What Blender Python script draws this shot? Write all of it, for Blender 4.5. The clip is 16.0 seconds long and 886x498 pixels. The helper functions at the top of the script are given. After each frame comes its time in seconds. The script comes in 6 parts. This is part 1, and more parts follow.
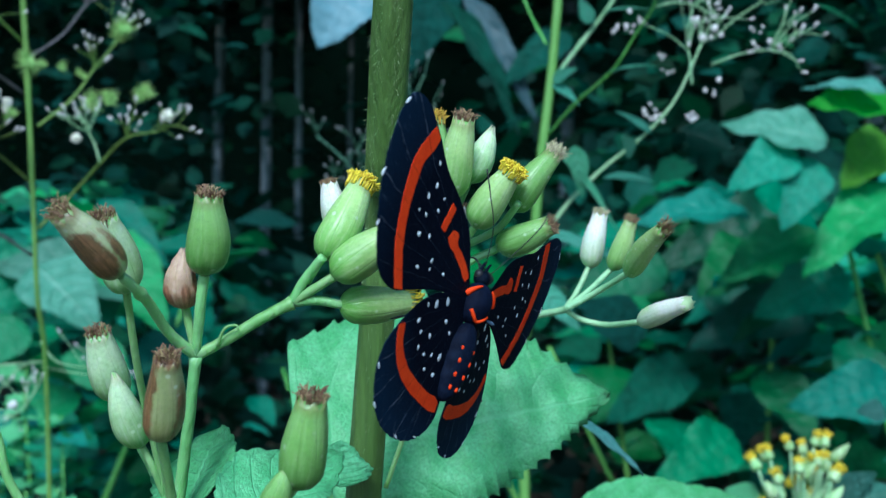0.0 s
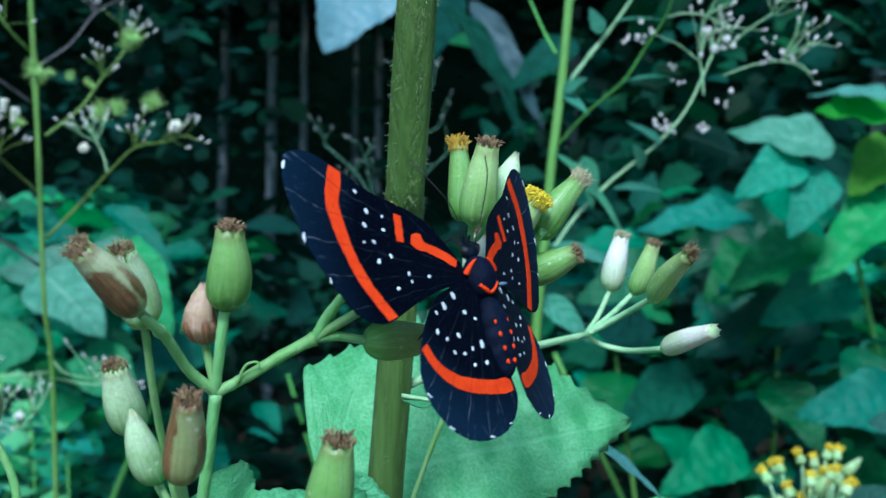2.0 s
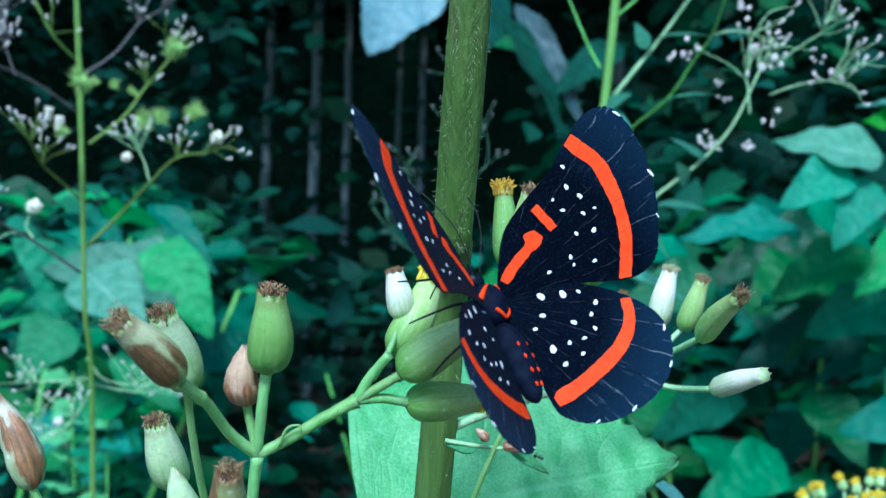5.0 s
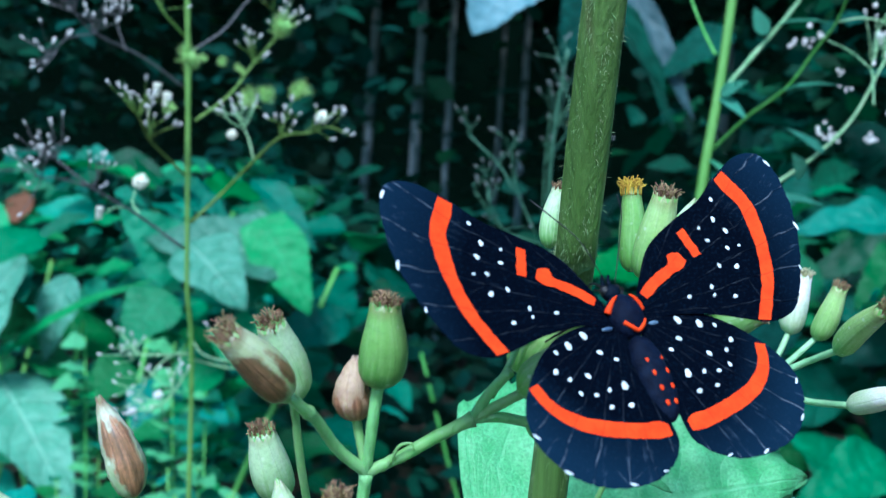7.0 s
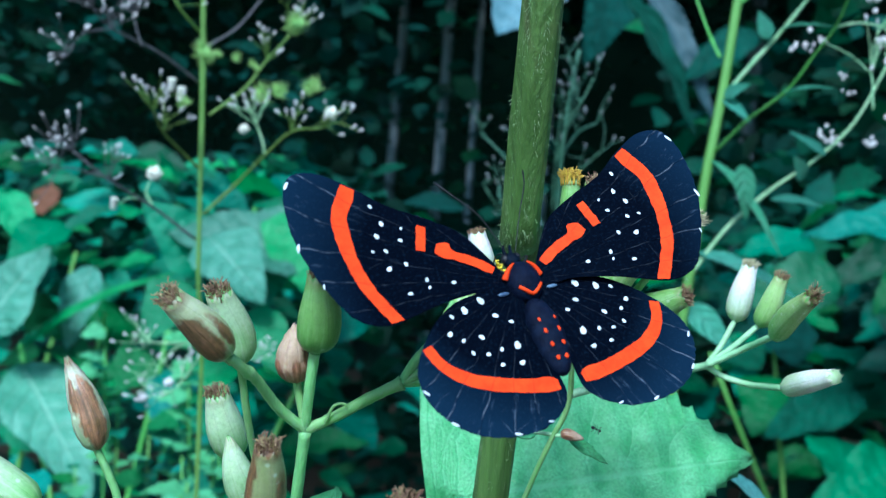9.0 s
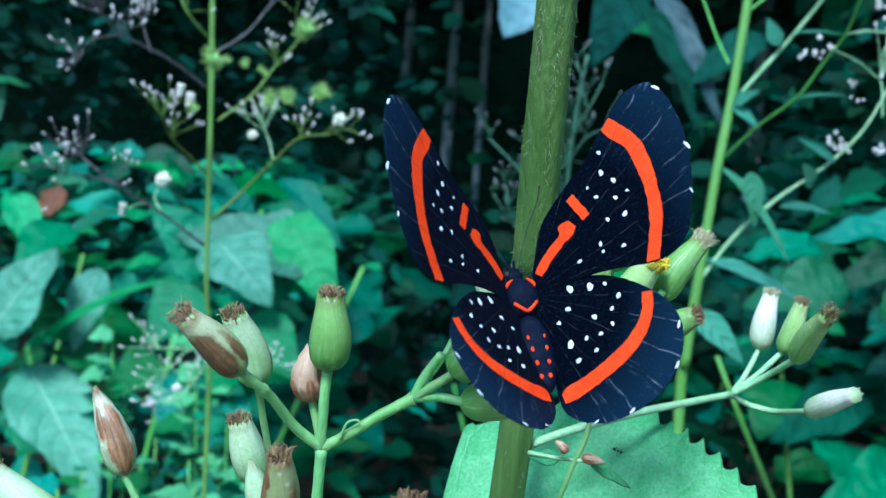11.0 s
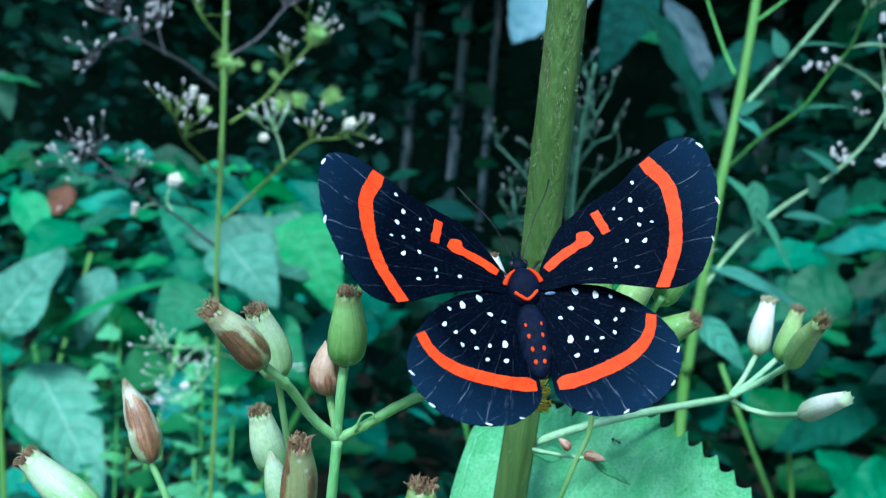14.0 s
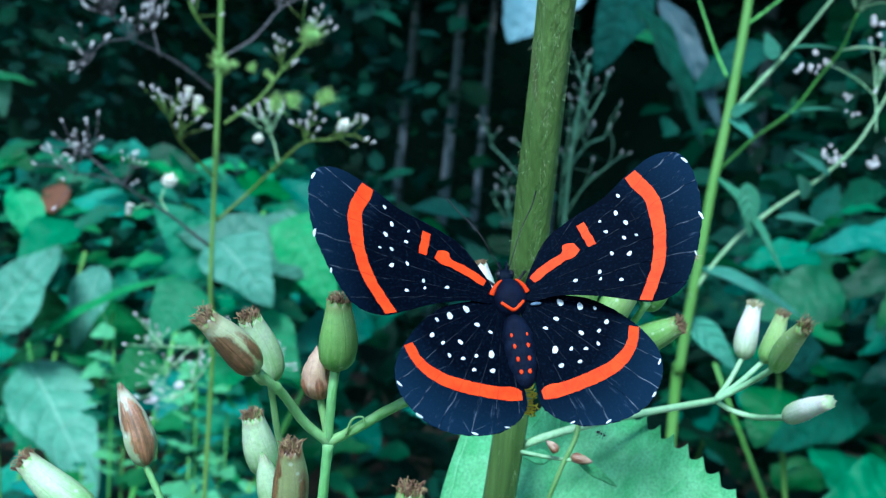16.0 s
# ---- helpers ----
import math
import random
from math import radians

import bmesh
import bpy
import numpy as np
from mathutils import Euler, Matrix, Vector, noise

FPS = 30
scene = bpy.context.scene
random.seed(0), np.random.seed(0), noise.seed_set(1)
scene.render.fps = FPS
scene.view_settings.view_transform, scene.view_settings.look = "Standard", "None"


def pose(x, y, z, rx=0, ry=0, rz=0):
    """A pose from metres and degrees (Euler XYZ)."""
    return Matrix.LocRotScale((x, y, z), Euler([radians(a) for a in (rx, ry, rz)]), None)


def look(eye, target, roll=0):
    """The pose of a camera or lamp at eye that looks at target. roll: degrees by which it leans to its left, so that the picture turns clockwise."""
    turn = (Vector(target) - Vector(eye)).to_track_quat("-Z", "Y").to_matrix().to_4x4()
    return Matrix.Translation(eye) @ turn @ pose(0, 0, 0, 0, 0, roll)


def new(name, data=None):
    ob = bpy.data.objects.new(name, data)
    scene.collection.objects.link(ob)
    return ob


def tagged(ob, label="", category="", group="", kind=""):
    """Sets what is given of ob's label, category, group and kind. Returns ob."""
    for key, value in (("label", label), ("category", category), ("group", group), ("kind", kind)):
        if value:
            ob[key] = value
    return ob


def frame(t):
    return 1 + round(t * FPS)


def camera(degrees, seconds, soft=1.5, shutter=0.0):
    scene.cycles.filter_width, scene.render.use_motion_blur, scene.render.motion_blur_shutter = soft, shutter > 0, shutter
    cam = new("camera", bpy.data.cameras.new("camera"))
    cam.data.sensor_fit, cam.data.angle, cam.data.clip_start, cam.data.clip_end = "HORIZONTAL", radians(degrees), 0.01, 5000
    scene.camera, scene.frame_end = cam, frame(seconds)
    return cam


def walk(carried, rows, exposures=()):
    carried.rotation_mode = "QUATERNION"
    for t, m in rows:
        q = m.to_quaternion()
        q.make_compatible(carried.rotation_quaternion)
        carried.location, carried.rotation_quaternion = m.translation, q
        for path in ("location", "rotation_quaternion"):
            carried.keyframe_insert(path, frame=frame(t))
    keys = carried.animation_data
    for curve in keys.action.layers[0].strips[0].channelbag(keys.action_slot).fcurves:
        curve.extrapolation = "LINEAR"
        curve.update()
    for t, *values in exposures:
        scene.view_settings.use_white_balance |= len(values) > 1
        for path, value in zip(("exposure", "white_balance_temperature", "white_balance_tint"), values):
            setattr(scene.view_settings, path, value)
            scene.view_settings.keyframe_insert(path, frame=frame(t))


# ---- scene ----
cam = camera(42, 16.0, soft=1.2, shutter=0.4)
cam.data.dof.use_dof, cam.data.dof.focus_distance, cam.data.dof.aperture_fstop = True, 0.106, 76.0
PATH = [
    (0.0, pose(0.0000, 0.0000, 1.0000, 90.00, 0.00, -0.00)),
    (0.5, pose(0.0012, 0.0014, 1.0011, 90.15, 0.05, 0.01)),
    (1.0, pose(0.0025, 0.0045, 1.0004, 90.05, 0.22, 0.07)),
    (1.5, pose(0.0015, 0.0053, 1.0009, 90.01, -0.05, 0.05)),
    (2.0, pose(-0.0018, 0.0026, 1.0024, 90.23, -0.13, 0.22)),
    (2.5, pose(-0.0043, 0.0030, 1.0013, 90.21, -0.26, 0.38)),
    (3.0, pose(-0.0022, 0.0042, 1.0024, 90.23, -0.32, 0.27)),
    (3.5, pose(-0.0055, 0.0054, 1.0025, 90.24, -0.74, 0.39)),
    (3.7, pose(-0.0059, 0.0051, 1.0039, 90.28, -0.76, 0.48)),
    (5.8, pose(0.0008, 0.0050, 1.0080, 90.01, -2.44, 4.00)),
    (6.0, pose(0.0008, 0.0053, 1.0077, 89.80, -2.96, 4.42)),
    (6.5, pose(-0.0029, 0.0075, 1.0093, 89.54, -3.21, 5.96)),
    (7.0, pose(-0.0036, 0.0121, 1.0098, 89.06, -2.97, 7.09)),
    (7.5, pose(-0.0011, 0.0118, 1.0106, 88.77, -3.72, 7.40)),
    (8.0, pose(0.0050, 0.0064, 1.0095, 88.82, -3.78, 7.75)),
    (8.5, pose(0.0089, 0.0032, 1.0087, 88.81, -3.73, 8.10)),
    (9.0, pose(0.0048, 0.0046, 1.0088, 88.95, -3.92, 8.33)),
    (9.2, pose(0.0057, 0.0041, 1.0102, 89.08, -3.80, 8.37)),
    (11.3, pose(0.0031, 0.0048, 1.0107, 88.99, -4.19, 8.77)),
    (11.5, pose(0.0027, 0.0049, 1.0108, 88.98, -4.37, 8.74)),
    (12.0, pose(0.0030, 0.0048, 1.0102, 88.93, -4.37, 8.70)),
    (12.5, pose(0.0035, 0.0033, 1.0107, 89.01, -4.52, 8.81)),
    (13.0, pose(0.0036, 0.0015, 1.0114, 89.15, -4.66, 8.85)),
    (13.5, pose(0.0041, -0.0007, 1.0112, 89.21, -4.70, 8.85)),
    (14.0, pose(0.0043, -0.0012, 1.0104, 89.21, -4.89, 8.93)),
    (14.5, pose(0.0043, -0.0010, 1.0100, 89.19, -4.96, 8.81)),
    (15.0, pose(0.0036, -0.0002, 1.0100, 89.14, -5.06, 8.72)),
    (15.5, pose(0.0047, -0.0003, 1.0108, 89.18, -5.00, 8.72)),
    (16.0, pose(0.0051, -0.0033, 1.0113, 89.15, -4.98, 8.68)),
]
walk(cam, PATH, exposures=[(0.0, 0.78, 5100, 2), (3.7, 0.85, 5050, 2), (5.8, 1.13, 4900, 2), (9.2, 1.06, 4930, 2), (11.3, 1.10, 4950, 1), (16.0, 1.07, 4970, 1)])

# ---- sky and sun: a bright overcast day at the edge of a wood ----
world = bpy.data.worlds.new("overcast_sky")
scene.world = world
world.use_nodes = True
sky = world.node_tree.nodes.new("ShaderNodeTexSky")
sky.sky_type, sky.sun_disc = "NISHITA", False
sky.sun_elevation, sky.sun_rotation = radians(46), radians(188)
sky.air_density, sky.dust_density = 1.0, 1.0
background = world.node_tree.nodes["Background"]
background.inputs["Strength"].default_value = 0.085
world.node_tree.links.new(sky.outputs["Color"], background.inputs["Color"])
sun = new("sun", bpy.data.lights.new("sun", "SUN"))
sun.data.energy, sun.data.angle, sun.data.color = 2.3, radians(16), (1.0, 0.97, 0.9)
sun.matrix_world = look((-0.4, -2.75, 3.8), (0, 0, 1.0))


# ---- materials ----
def shader(name):
    m = bpy.data.materials.new(name)
    m.use_nodes = True
    return m, m.node_tree.nodes, m.node_tree.links, m.node_tree.nodes["Principled BSDF"]


def math_node(nodes, links, op, a, b=None, c=None):
    n = nodes.new("ShaderNodeMath")
    n.operation = op
    for i, v in enumerate((a, b, c)):
        if v is None:
            continue
        if isinstance(v, (int, float)):
            n.inputs[i].default_value = v
        else:
            links.new(v, n.inputs[i])
    return n.outputs[0]


def mixed(nodes, links, fac, a, b):
    n = nodes.new("ShaderNodeMix")
    n.data_type = "RGBA"
    for i, v in ((0, fac), (6, a), (7, b)):
        if isinstance(v, (int, float)):
            n.inputs[i].default_value = v
        elif isinstance(v, tuple):
            n.inputs[i].default_value = (*v, 1)
        else:
            links.new(v, n.inputs[i])
    return n.outputs[2]


def ramp(nodes, links, value, lo, hi):
    n = nodes.new("ShaderNodeMapRange")
    n.inputs[1].default_value, n.inputs[2].default_value = lo, hi
    links.new(value, n.inputs[0])
    return n.outputs[0]


def noise_at(nodes, links, coords, scale, detail=3.0, rough=0.55):
    n = nodes.new("ShaderNodeTexNoise")
    n.inputs["Scale"].default_value, n.inputs["Detail"].default_value, n.inputs["Roughness"].default_value = scale, detail, rough
    links.new(coords, n.inputs["Vector"])
    return n.outputs["Fac"]


def organic(name, base, other, scale, rough=0.5, grain=0.3, stretch=(1, 1, 1), spots=None, subsurface=0.0, spread=0.12, specular=0.5, vary=1.0):
    """A plant surface: two tones blended by broad noise, a fine grain, optional stains, fine relief."""
    m, nodes, links, bsdf = shader(name)
    tc = nodes.new("ShaderNodeTexCoord")
    mp = nodes.new("ShaderNodeMapping")
    mp.inputs["Scale"].default_value = stretch
    links.new(tc.outputs["Object"], mp.inputs["Vector"])
    big = noise_at(nodes, links, mp.outputs[0], scale)
    fine = noise_at(nodes, links, mp.outputs[0], scale * 7, 4.0, 0.65)
    col = mixed(nodes, links, ramp(nodes, links, big, 0.35, 0.65), base, other)
    dark = tuple(v * 0.6 for v in base)
    col = mixed(nodes, links, math_node(nodes, links, "MULTIPLY", ramp(nodes, links, fine, 0.4, 0.75), grain), col, dark)
    if spots:
        stain = noise_at(nodes, links, mp.outputs[0], scale * spots[1], 2.0)
        col = mixed(nodes, links, ramp(nodes, links, stain, spots[2], spots[2] + spread), col, spots[0])
    info = nodes.new("ShaderNodeObjectInfo")
    hsv = nodes.new("ShaderNodeHueSaturation")
    geo = nodes.new("ShaderNodeNewGeometry")
    rnd = math_node(nodes, links, "FRACT", math_node(nodes, links, "ADD", info.outputs["Random"], geo.outputs["Random Per Island"]))
    links.new(math_node(nodes, links, "MULTIPLY_ADD", rnd, 0.3 * vary, 1.0 - 0.15 * vary), hsv.inputs["Value"])
    links.new(math_node(nodes, links, "MULTIPLY_ADD", rnd, 0.03 * vary, 0.5 - 0.015 * vary), hsv.inputs["Hue"])
    links.new(col, hsv.inputs["Color"])
    links.new(hsv.outputs[0], bsdf.inputs["Base Color"])
    bsdf.inputs["Roughness"].default_value = rough
    bsdf.inputs["Specular IOR Level"].default_value = specular
    if subsurface:
        bsdf.inputs["Subsurface Weight"].default_value = subsurface
        bsdf.inputs["Subsurface Radius"].default_value = (0.002, 0.003, 0.001)
        bsdf.inputs["Subsurface Scale"].default_value = 0.6
    bump = nodes.new("ShaderNodeBump")
    bump.inputs["Strength"].default_value, bump.inputs["Distance"].default_value = 0.35, 0.35 / scale
    links.new(fine, bump.inputs["Height"])
    links.new(bump.outputs[0], bsdf.inputs["Normal"])
    return m


def leaf_material(name, base, other, vein, rough=0.4, veins=7.0, scale=60.0, light=0.3, random=0.5, relief=0.004, quilt=1.0, hue=0.05, gloss=0.5):
    """A leaf: midrib, side veins and a net of small ones from the leaf's own UV, blotches, a quilted relief, some light through the blade."""
    m, nodes, links, bsdf = shader(name)
    uv = nodes.new("ShaderNodeUVMap")
    sep = nodes.new("ShaderNodeSeparateXYZ")
    links.new(uv.outputs[0], sep.inputs[0])
    tc = nodes.new("ShaderNodeTexCoord")
    big = noise_at(nodes, links, tc.outputs["Object"], scale)
    fine = noise_at(nodes, links, tc.outputs["Object"], scale * 9, 4.0, 0.6)
    side = math_node(nodes, links, "ABSOLUTE", sep.outputs[1])
    rib = math_node(nodes, links, "SUBTRACT", 1.0, ramp(nodes, links, side, 0.015, 0.05))
    bowed = math_node(nodes, links, "MULTIPLY", math_node(nodes, links, "POWER", side, 1.5), 0.24)
    wander = math_node(nodes, links, "MULTIPLY", big, 0.05)
    line = math_node(nodes, links, "FRACT", math_node(nodes, links, "MULTIPLY", math_node(nodes, links, "ADD", math_node(nodes, links, "SUBTRACT", sep.outputs[0], bowed), wander), veins))
    tri = math_node(nodes, links, "ABSOLUTE", math_node(nodes, links, "SUBTRACT", line, 0.5))
    branch = ramp(nodes, links, tri, 0.44, 0.5)
    net = nodes.new("ShaderNodeTexVoronoi")
    net.feature = "DISTANCE_TO_EDGE"
    net.inputs["Scale"].default_value = 1.0
    grid = nodes.new("ShaderNodeMapping")
    grid.inputs["Scale"].default_value = (veins * 5, veins * 2.2, 1)
    links.new(uv.outputs[0], grid.inputs["Vector"])
    links.new(grid.outputs[0], net.inputs["Vector"])
    mesh_line = math_node(nodes, links, "SUBTRACT", 1.0, ramp(nodes, links, net.outputs["Distance"], 0.02, 0.16))
    mask = math_node(nodes, links, "MAXIMUM", rib, math_node(nodes, links, "MAXIMUM", math_node(nodes, links, "MULTIPLY", branch, 0.55), math_node(nodes, links, "MULTIPLY", mesh_line, 0.22)))
    col = mixed(nodes, links, ramp(nodes, links, big, 0.35, 0.65), base, other)
    col = mixed(nodes, links, math_node(nodes, links, "MULTIPLY", ramp(nodes, links, fine, 0.4, 0.7), 0.55), col, tuple(v * 0.45 for v in base))
    col = mixed(nodes, links, math_node(nodes, links, "MULTIPLY", mask, 0.6), col, vein)
    info = nodes.new("ShaderNodeObjectInfo")
    geo = nodes.new("ShaderNodeNewGeometry")
    rnd = math_node(nodes, links, "FRACT", math_node(nodes, links, "ADD", info.outputs["Random"], geo.outputs["Random Per Island"]))
    other_rnd = math_node(nodes, links, "FRACT", math_node(nodes, links, "MULTIPLY", rnd, 7.31))
    hsv = nodes.new("ShaderNodeHueSaturation")
    links.new(math_node(nodes, links, "MULTIPLY_ADD", rnd, random, 1.0 - random / 2), hsv.inputs["Value"])
    links.new(math_node(nodes, links, "MULTIPLY_ADD", other_rnd, hue, 0.5 - hue / 2), hsv.inputs["Hue"])
    links.new(col, hsv.inputs["Color"])
    links.new(hsv.outputs[0], bsdf.inputs["Base Color"])
    links.new(math_node(nodes, links, "MULTIPLY_ADD", fine, 0.3, rough - 0.15), bsdf.inputs["Roughness"])
    bsdf.inputs["Specular IOR Level"].default_value = gloss
    pillow = math_node(nodes, links, "SUBTRACT", 1.0, math_node(nodes, links, "POWER", math_node(nodes, links, "MULTIPLY", tri, 2.0), 3.0))
    height = math_node(nodes, links, "ADD", math_node(nodes, links, "MULTIPLY", pillow, 0.5 * quilt), math_node(nodes, links, "ADD", math_node(nodes, links, "MULTIPLY", big, 0.7), math_node(nodes, links, "MULTIPLY", fine, 0.3)))
    height = math_node(nodes, links, "SUBTRACT", height, math_node(nodes, links, "MULTIPLY", mask, 0.3))
    bump = nodes.new("ShaderNodeBump")
    bump.inputs["Strength"].default_value, bump.inputs["Distance"].default_value = 0.9, relief
    links.new(height, bump.inputs["Height"])
    links.new(bump.outputs[0], bsdf.inputs["Normal"])
    thin = nodes.new("ShaderNodeBsdfTranslucent")
    links.new(hsv.outputs[0], thin.inputs[0])
    both = nodes.new("ShaderNodeMixShader")
    both.inputs[0].default_value = light
    links.new(bsdf.outputs[0], both.inputs[1])
    links.new(thin.outputs[0], both.inputs[2])
    links.new(both.outputs[0], nodes["Material Output"].inputs[0])
    return m


def wing_material(name, base, margin, reach):
    """Velvet-black wing scales: a bluer, paler margin away from the root, fine pale veins fanning from the root, worn scratches."""
    m, nodes, links, bsdf = shader(name)
    tc = nodes.new("ShaderNodeTexCoord")
    sep = nodes.new("ShaderNodeSeparateXYZ")
    links.new(tc.outputs["Object"], sep.inputs[0])
    length = nodes.new("ShaderNodeVectorMath")
    length.operation = "LENGTH"
    links.new(tc.outputs["Object"], length.inputs[0])
    edge = ramp(nodes, links, length.outputs["Value"], reach * 0.62, reach * 0.98)
    angle = math_node(nodes, links, "ARCTAN2", sep.outputs[1], math_node(nodes, links, "ABSOLUTE", sep.outputs[0]))
    warp = noise_at(nodes, links, tc.outputs["Object"], 220.0, 2.0)
    fan = math_node(nodes, links, "FRACT", math_node(nodes, links, "ADD", math_node(nodes, links, "MULTIPLY", angle, 5.6), math_node(nodes, links, "MULTIPLY", warp, 0.6)))
    ridge = ramp(nodes, links, math_node(nodes, links, "ABSOLUTE", math_node(nodes, links, "SUBTRACT", fan, 0.5)), 0.472, 0.497)
    worn = noise_at(nodes, links, tc.outputs["Object"], 700.0, 4.0, 0.7)
    dust = noise_at(nodes, links, tc.outputs["Object"], 4200.0, 2.0, 0.6)
    col = mixed(nodes, links, edge, base, margin)
    col = mixed(nodes, links, math_node(nodes, links, "MULTIPLY", ramp(nodes, links, dust, 0.55, 0.8), 0.16), col, tuple(min(1, v * 3 + 0.01) for v in margin))
    pale = math_node(nodes, links, "MULTIPLY", math_node(nodes, links, "MULTIPLY", ridge, ramp(nodes, links, worn, 0.44, 0.60)), math_node(nodes, links, "MULTIPLY_ADD", edge, 0.34, 0.12))
    col = mixed(nodes, links, pale, col, (0.34, 0.40, 0.50))
    streak = nodes.new("ShaderNodeCombineXYZ")
    links.new(math_node(nodes, links, "MULTIPLY", angle, 26.0), streak.inputs[0])
    links.new(math_node(nodes, links, "MULTIPLY", length.outputs["Value"], 330.0), streak.inputs[1])
    scratch = noise_at(nodes, links, streak.outputs[0], 1.0, 4.0, 0.7)
    col = mixed(nodes, links, math_node(nodes, links, "MULTIPLY", ramp(nodes, links, scratch, 0.61, 0.72), math_node(nodes, links, "MULTIPLY_ADD", edge, 0.36, 0.03)), col, (0.16, 0.22, 0.32))
    for turn, across, cut in ((0.35, 5200.0, 0.72), (1.9, 5800.0, 0.715)):
        worn_way = nodes.new("ShaderNodeMapping")
        worn_way.vector_type = "TEXTURE"
        worn_way.inputs["Rotation"].default_value = (0, 0, turn)
        worn_way.inputs["Scale"].default_value = (1 / across, 1 / 190.0, 1.0)
        links.new(tc.outputs["Object"], worn_way.inputs["Vector"])
        mark = ramp(nodes, links, noise_at(nodes, links, worn_way.outputs[0], 1.0, 2.0, 0.5), cut, cut + 0.05)
        col = mixed(nodes, links, math_node(nodes, links, "MULTIPLY", mark, math_node(nodes, links, "MULTIPLY_ADD", edge, 0.22, 0.06)), col, (0.34, 0.42, 0.52))
    links.new(col, bsdf.inputs["Base Color"])
    bsdf.inputs["Roughness"].default_value = 0.62
    bsdf.inputs["Specular IOR Level"].default_value = 0.04
    bsdf.inputs["Specular Tint"].default_value = (0.3, 0.5, 1.0, 1.0)
    bsdf.inputs["Sheen Weight"].default_value, bsdf.inputs["Sheen Roughness"].default_value = 0.02, 0.5
    bsdf.inputs["Sheen Tint"].default_value = (0.35, 0.5, 1.0, 1.0)
    bump = nodes.new("ShaderNodeBump")
    bump.inputs["Strength"].default_value, bump.inputs["Distance"].default_value = 0.5, 0.0002
    links.new(math_node(nodes, links, "ADD", ridge, math_node(nodes, links, "MULTIPLY", worn, 0.7)), bump.inputs["Height"])
    links.new(bump.outputs[0], bsdf.inputs["Normal"])
    return m


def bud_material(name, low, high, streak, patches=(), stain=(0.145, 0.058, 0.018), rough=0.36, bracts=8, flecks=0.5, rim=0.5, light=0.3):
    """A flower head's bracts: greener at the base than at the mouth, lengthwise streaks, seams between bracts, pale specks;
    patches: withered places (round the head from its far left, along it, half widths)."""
    m, nodes, links, bsdf = shader(name)
    uv = nodes.new("ShaderNodeUVMap")
    sep = nodes.new("ShaderNodeSeparateXYZ")
    links.new(uv.outputs[0], sep.inputs[0])
    u, v = sep.outputs[0], sep.outputs[1]
    tc = nodes.new("ShaderNodeTexCoord")
    info = nodes.new("ShaderNodeObjectInfo")
    moved = nodes.new("ShaderNodeVectorMath")
    moved.operation = "ADD"
    links.new(tc.outputs["Object"], moved.inputs[0])
    links.new(info.outputs["Random"], moved.inputs[1])
    big = noise_at(nodes, links, moved.outputs[0], 420.0, 3.0)
    fine = noise_at(nodes, links, moved.outputs[0], 2600.0, 4.0, 0.65)
    lines = nodes.new("ShaderNodeMapping")
    lines.inputs["Scale"].default_value = (26.0, 2.0, 1.0)
    links.new(uv.outputs[0], lines.inputs["Vector"])
    grain = noise_at(nodes, links, lines.outputs[0], 1.0, 3.0, 0.6)
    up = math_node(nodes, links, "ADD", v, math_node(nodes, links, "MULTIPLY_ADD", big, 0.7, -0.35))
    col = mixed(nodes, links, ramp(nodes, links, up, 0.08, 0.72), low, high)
    col = mixed(nodes, links, math_node(nodes, links, "MULTIPLY", ramp(nodes, links, grain, 0.48, 0.68), 0.4), col, streak)
    col = mixed(nodes, links, math_node(nodes, links, "MULTIPLY", ramp(nodes, links, fine, 0.45, 0.75), 0.3), col, tuple(c * 0.6 for c in low))
    turn = math_node(nodes, links, "FRACT", math_node(nodes, links, "MULTIPLY_ADD", v, 0.35, math_node(nodes, links, "MULTIPLY", u, bracts)))
    seam = ramp(nodes, links, math_node(nodes, links, "ABSOLUTE", math_node(nodes, links, "SUBTRACT", turn, 0.5)), 0.43, 0.5)
    col = mixed(nodes, links, math_node(nodes, links, "MULTIPLY", seam, 0.12), col, tuple(c * 0.55 for c in low))
    speck = nodes.new("ShaderNodeTexVoronoi")
    speck.inputs["Scale"].default_value = 750.0
    links.new(moved.outputs[0], speck.inputs["Vector"])
    dot = math_node(nodes, links, "SUBTRACT", 1.0, ramp(nodes, links, speck.outputs["Distance"], 0.10, 0.18))
    col = mixed(nodes, links, math_node(nodes, links, "MULTIPLY", dot, flecks), col, (0.72, 0.82, 0.66))
    wither = None
    for u0, v0, du, dv in patches:
        a = math_node(nodes, links, "POWER", math_node(nodes, links, "ABSOLUTE", math_node(nodes, links, "DIVIDE", math_node(nodes, links, "SUBTRACT", u, u0), du)), 2.0)
        b = math_node(nodes, links, "POWER", math_node(nodes, links, "ABSOLUTE", math_node(nodes, links, "DIVIDE", math_node(nodes, links, "SUBTRACT", v, v0), dv)), 2.0)
        far = math_node(nodes, links, "ADD", math_node(nodes, links, "ADD", a, b), math_node(nodes, links, "MULTIPLY_ADD", fine, 1.1, math_node(nodes, links, "MULTIPLY_ADD", big, 3.4, -2.25)))
        spot = math_node(nodes, links, "SUBTRACT", 1.0, ramp(nodes, links, far, 0.62, 1.2))
        wither = spot if wither is None else math_node(nodes, links, "MAXIMUM", wither, spot)
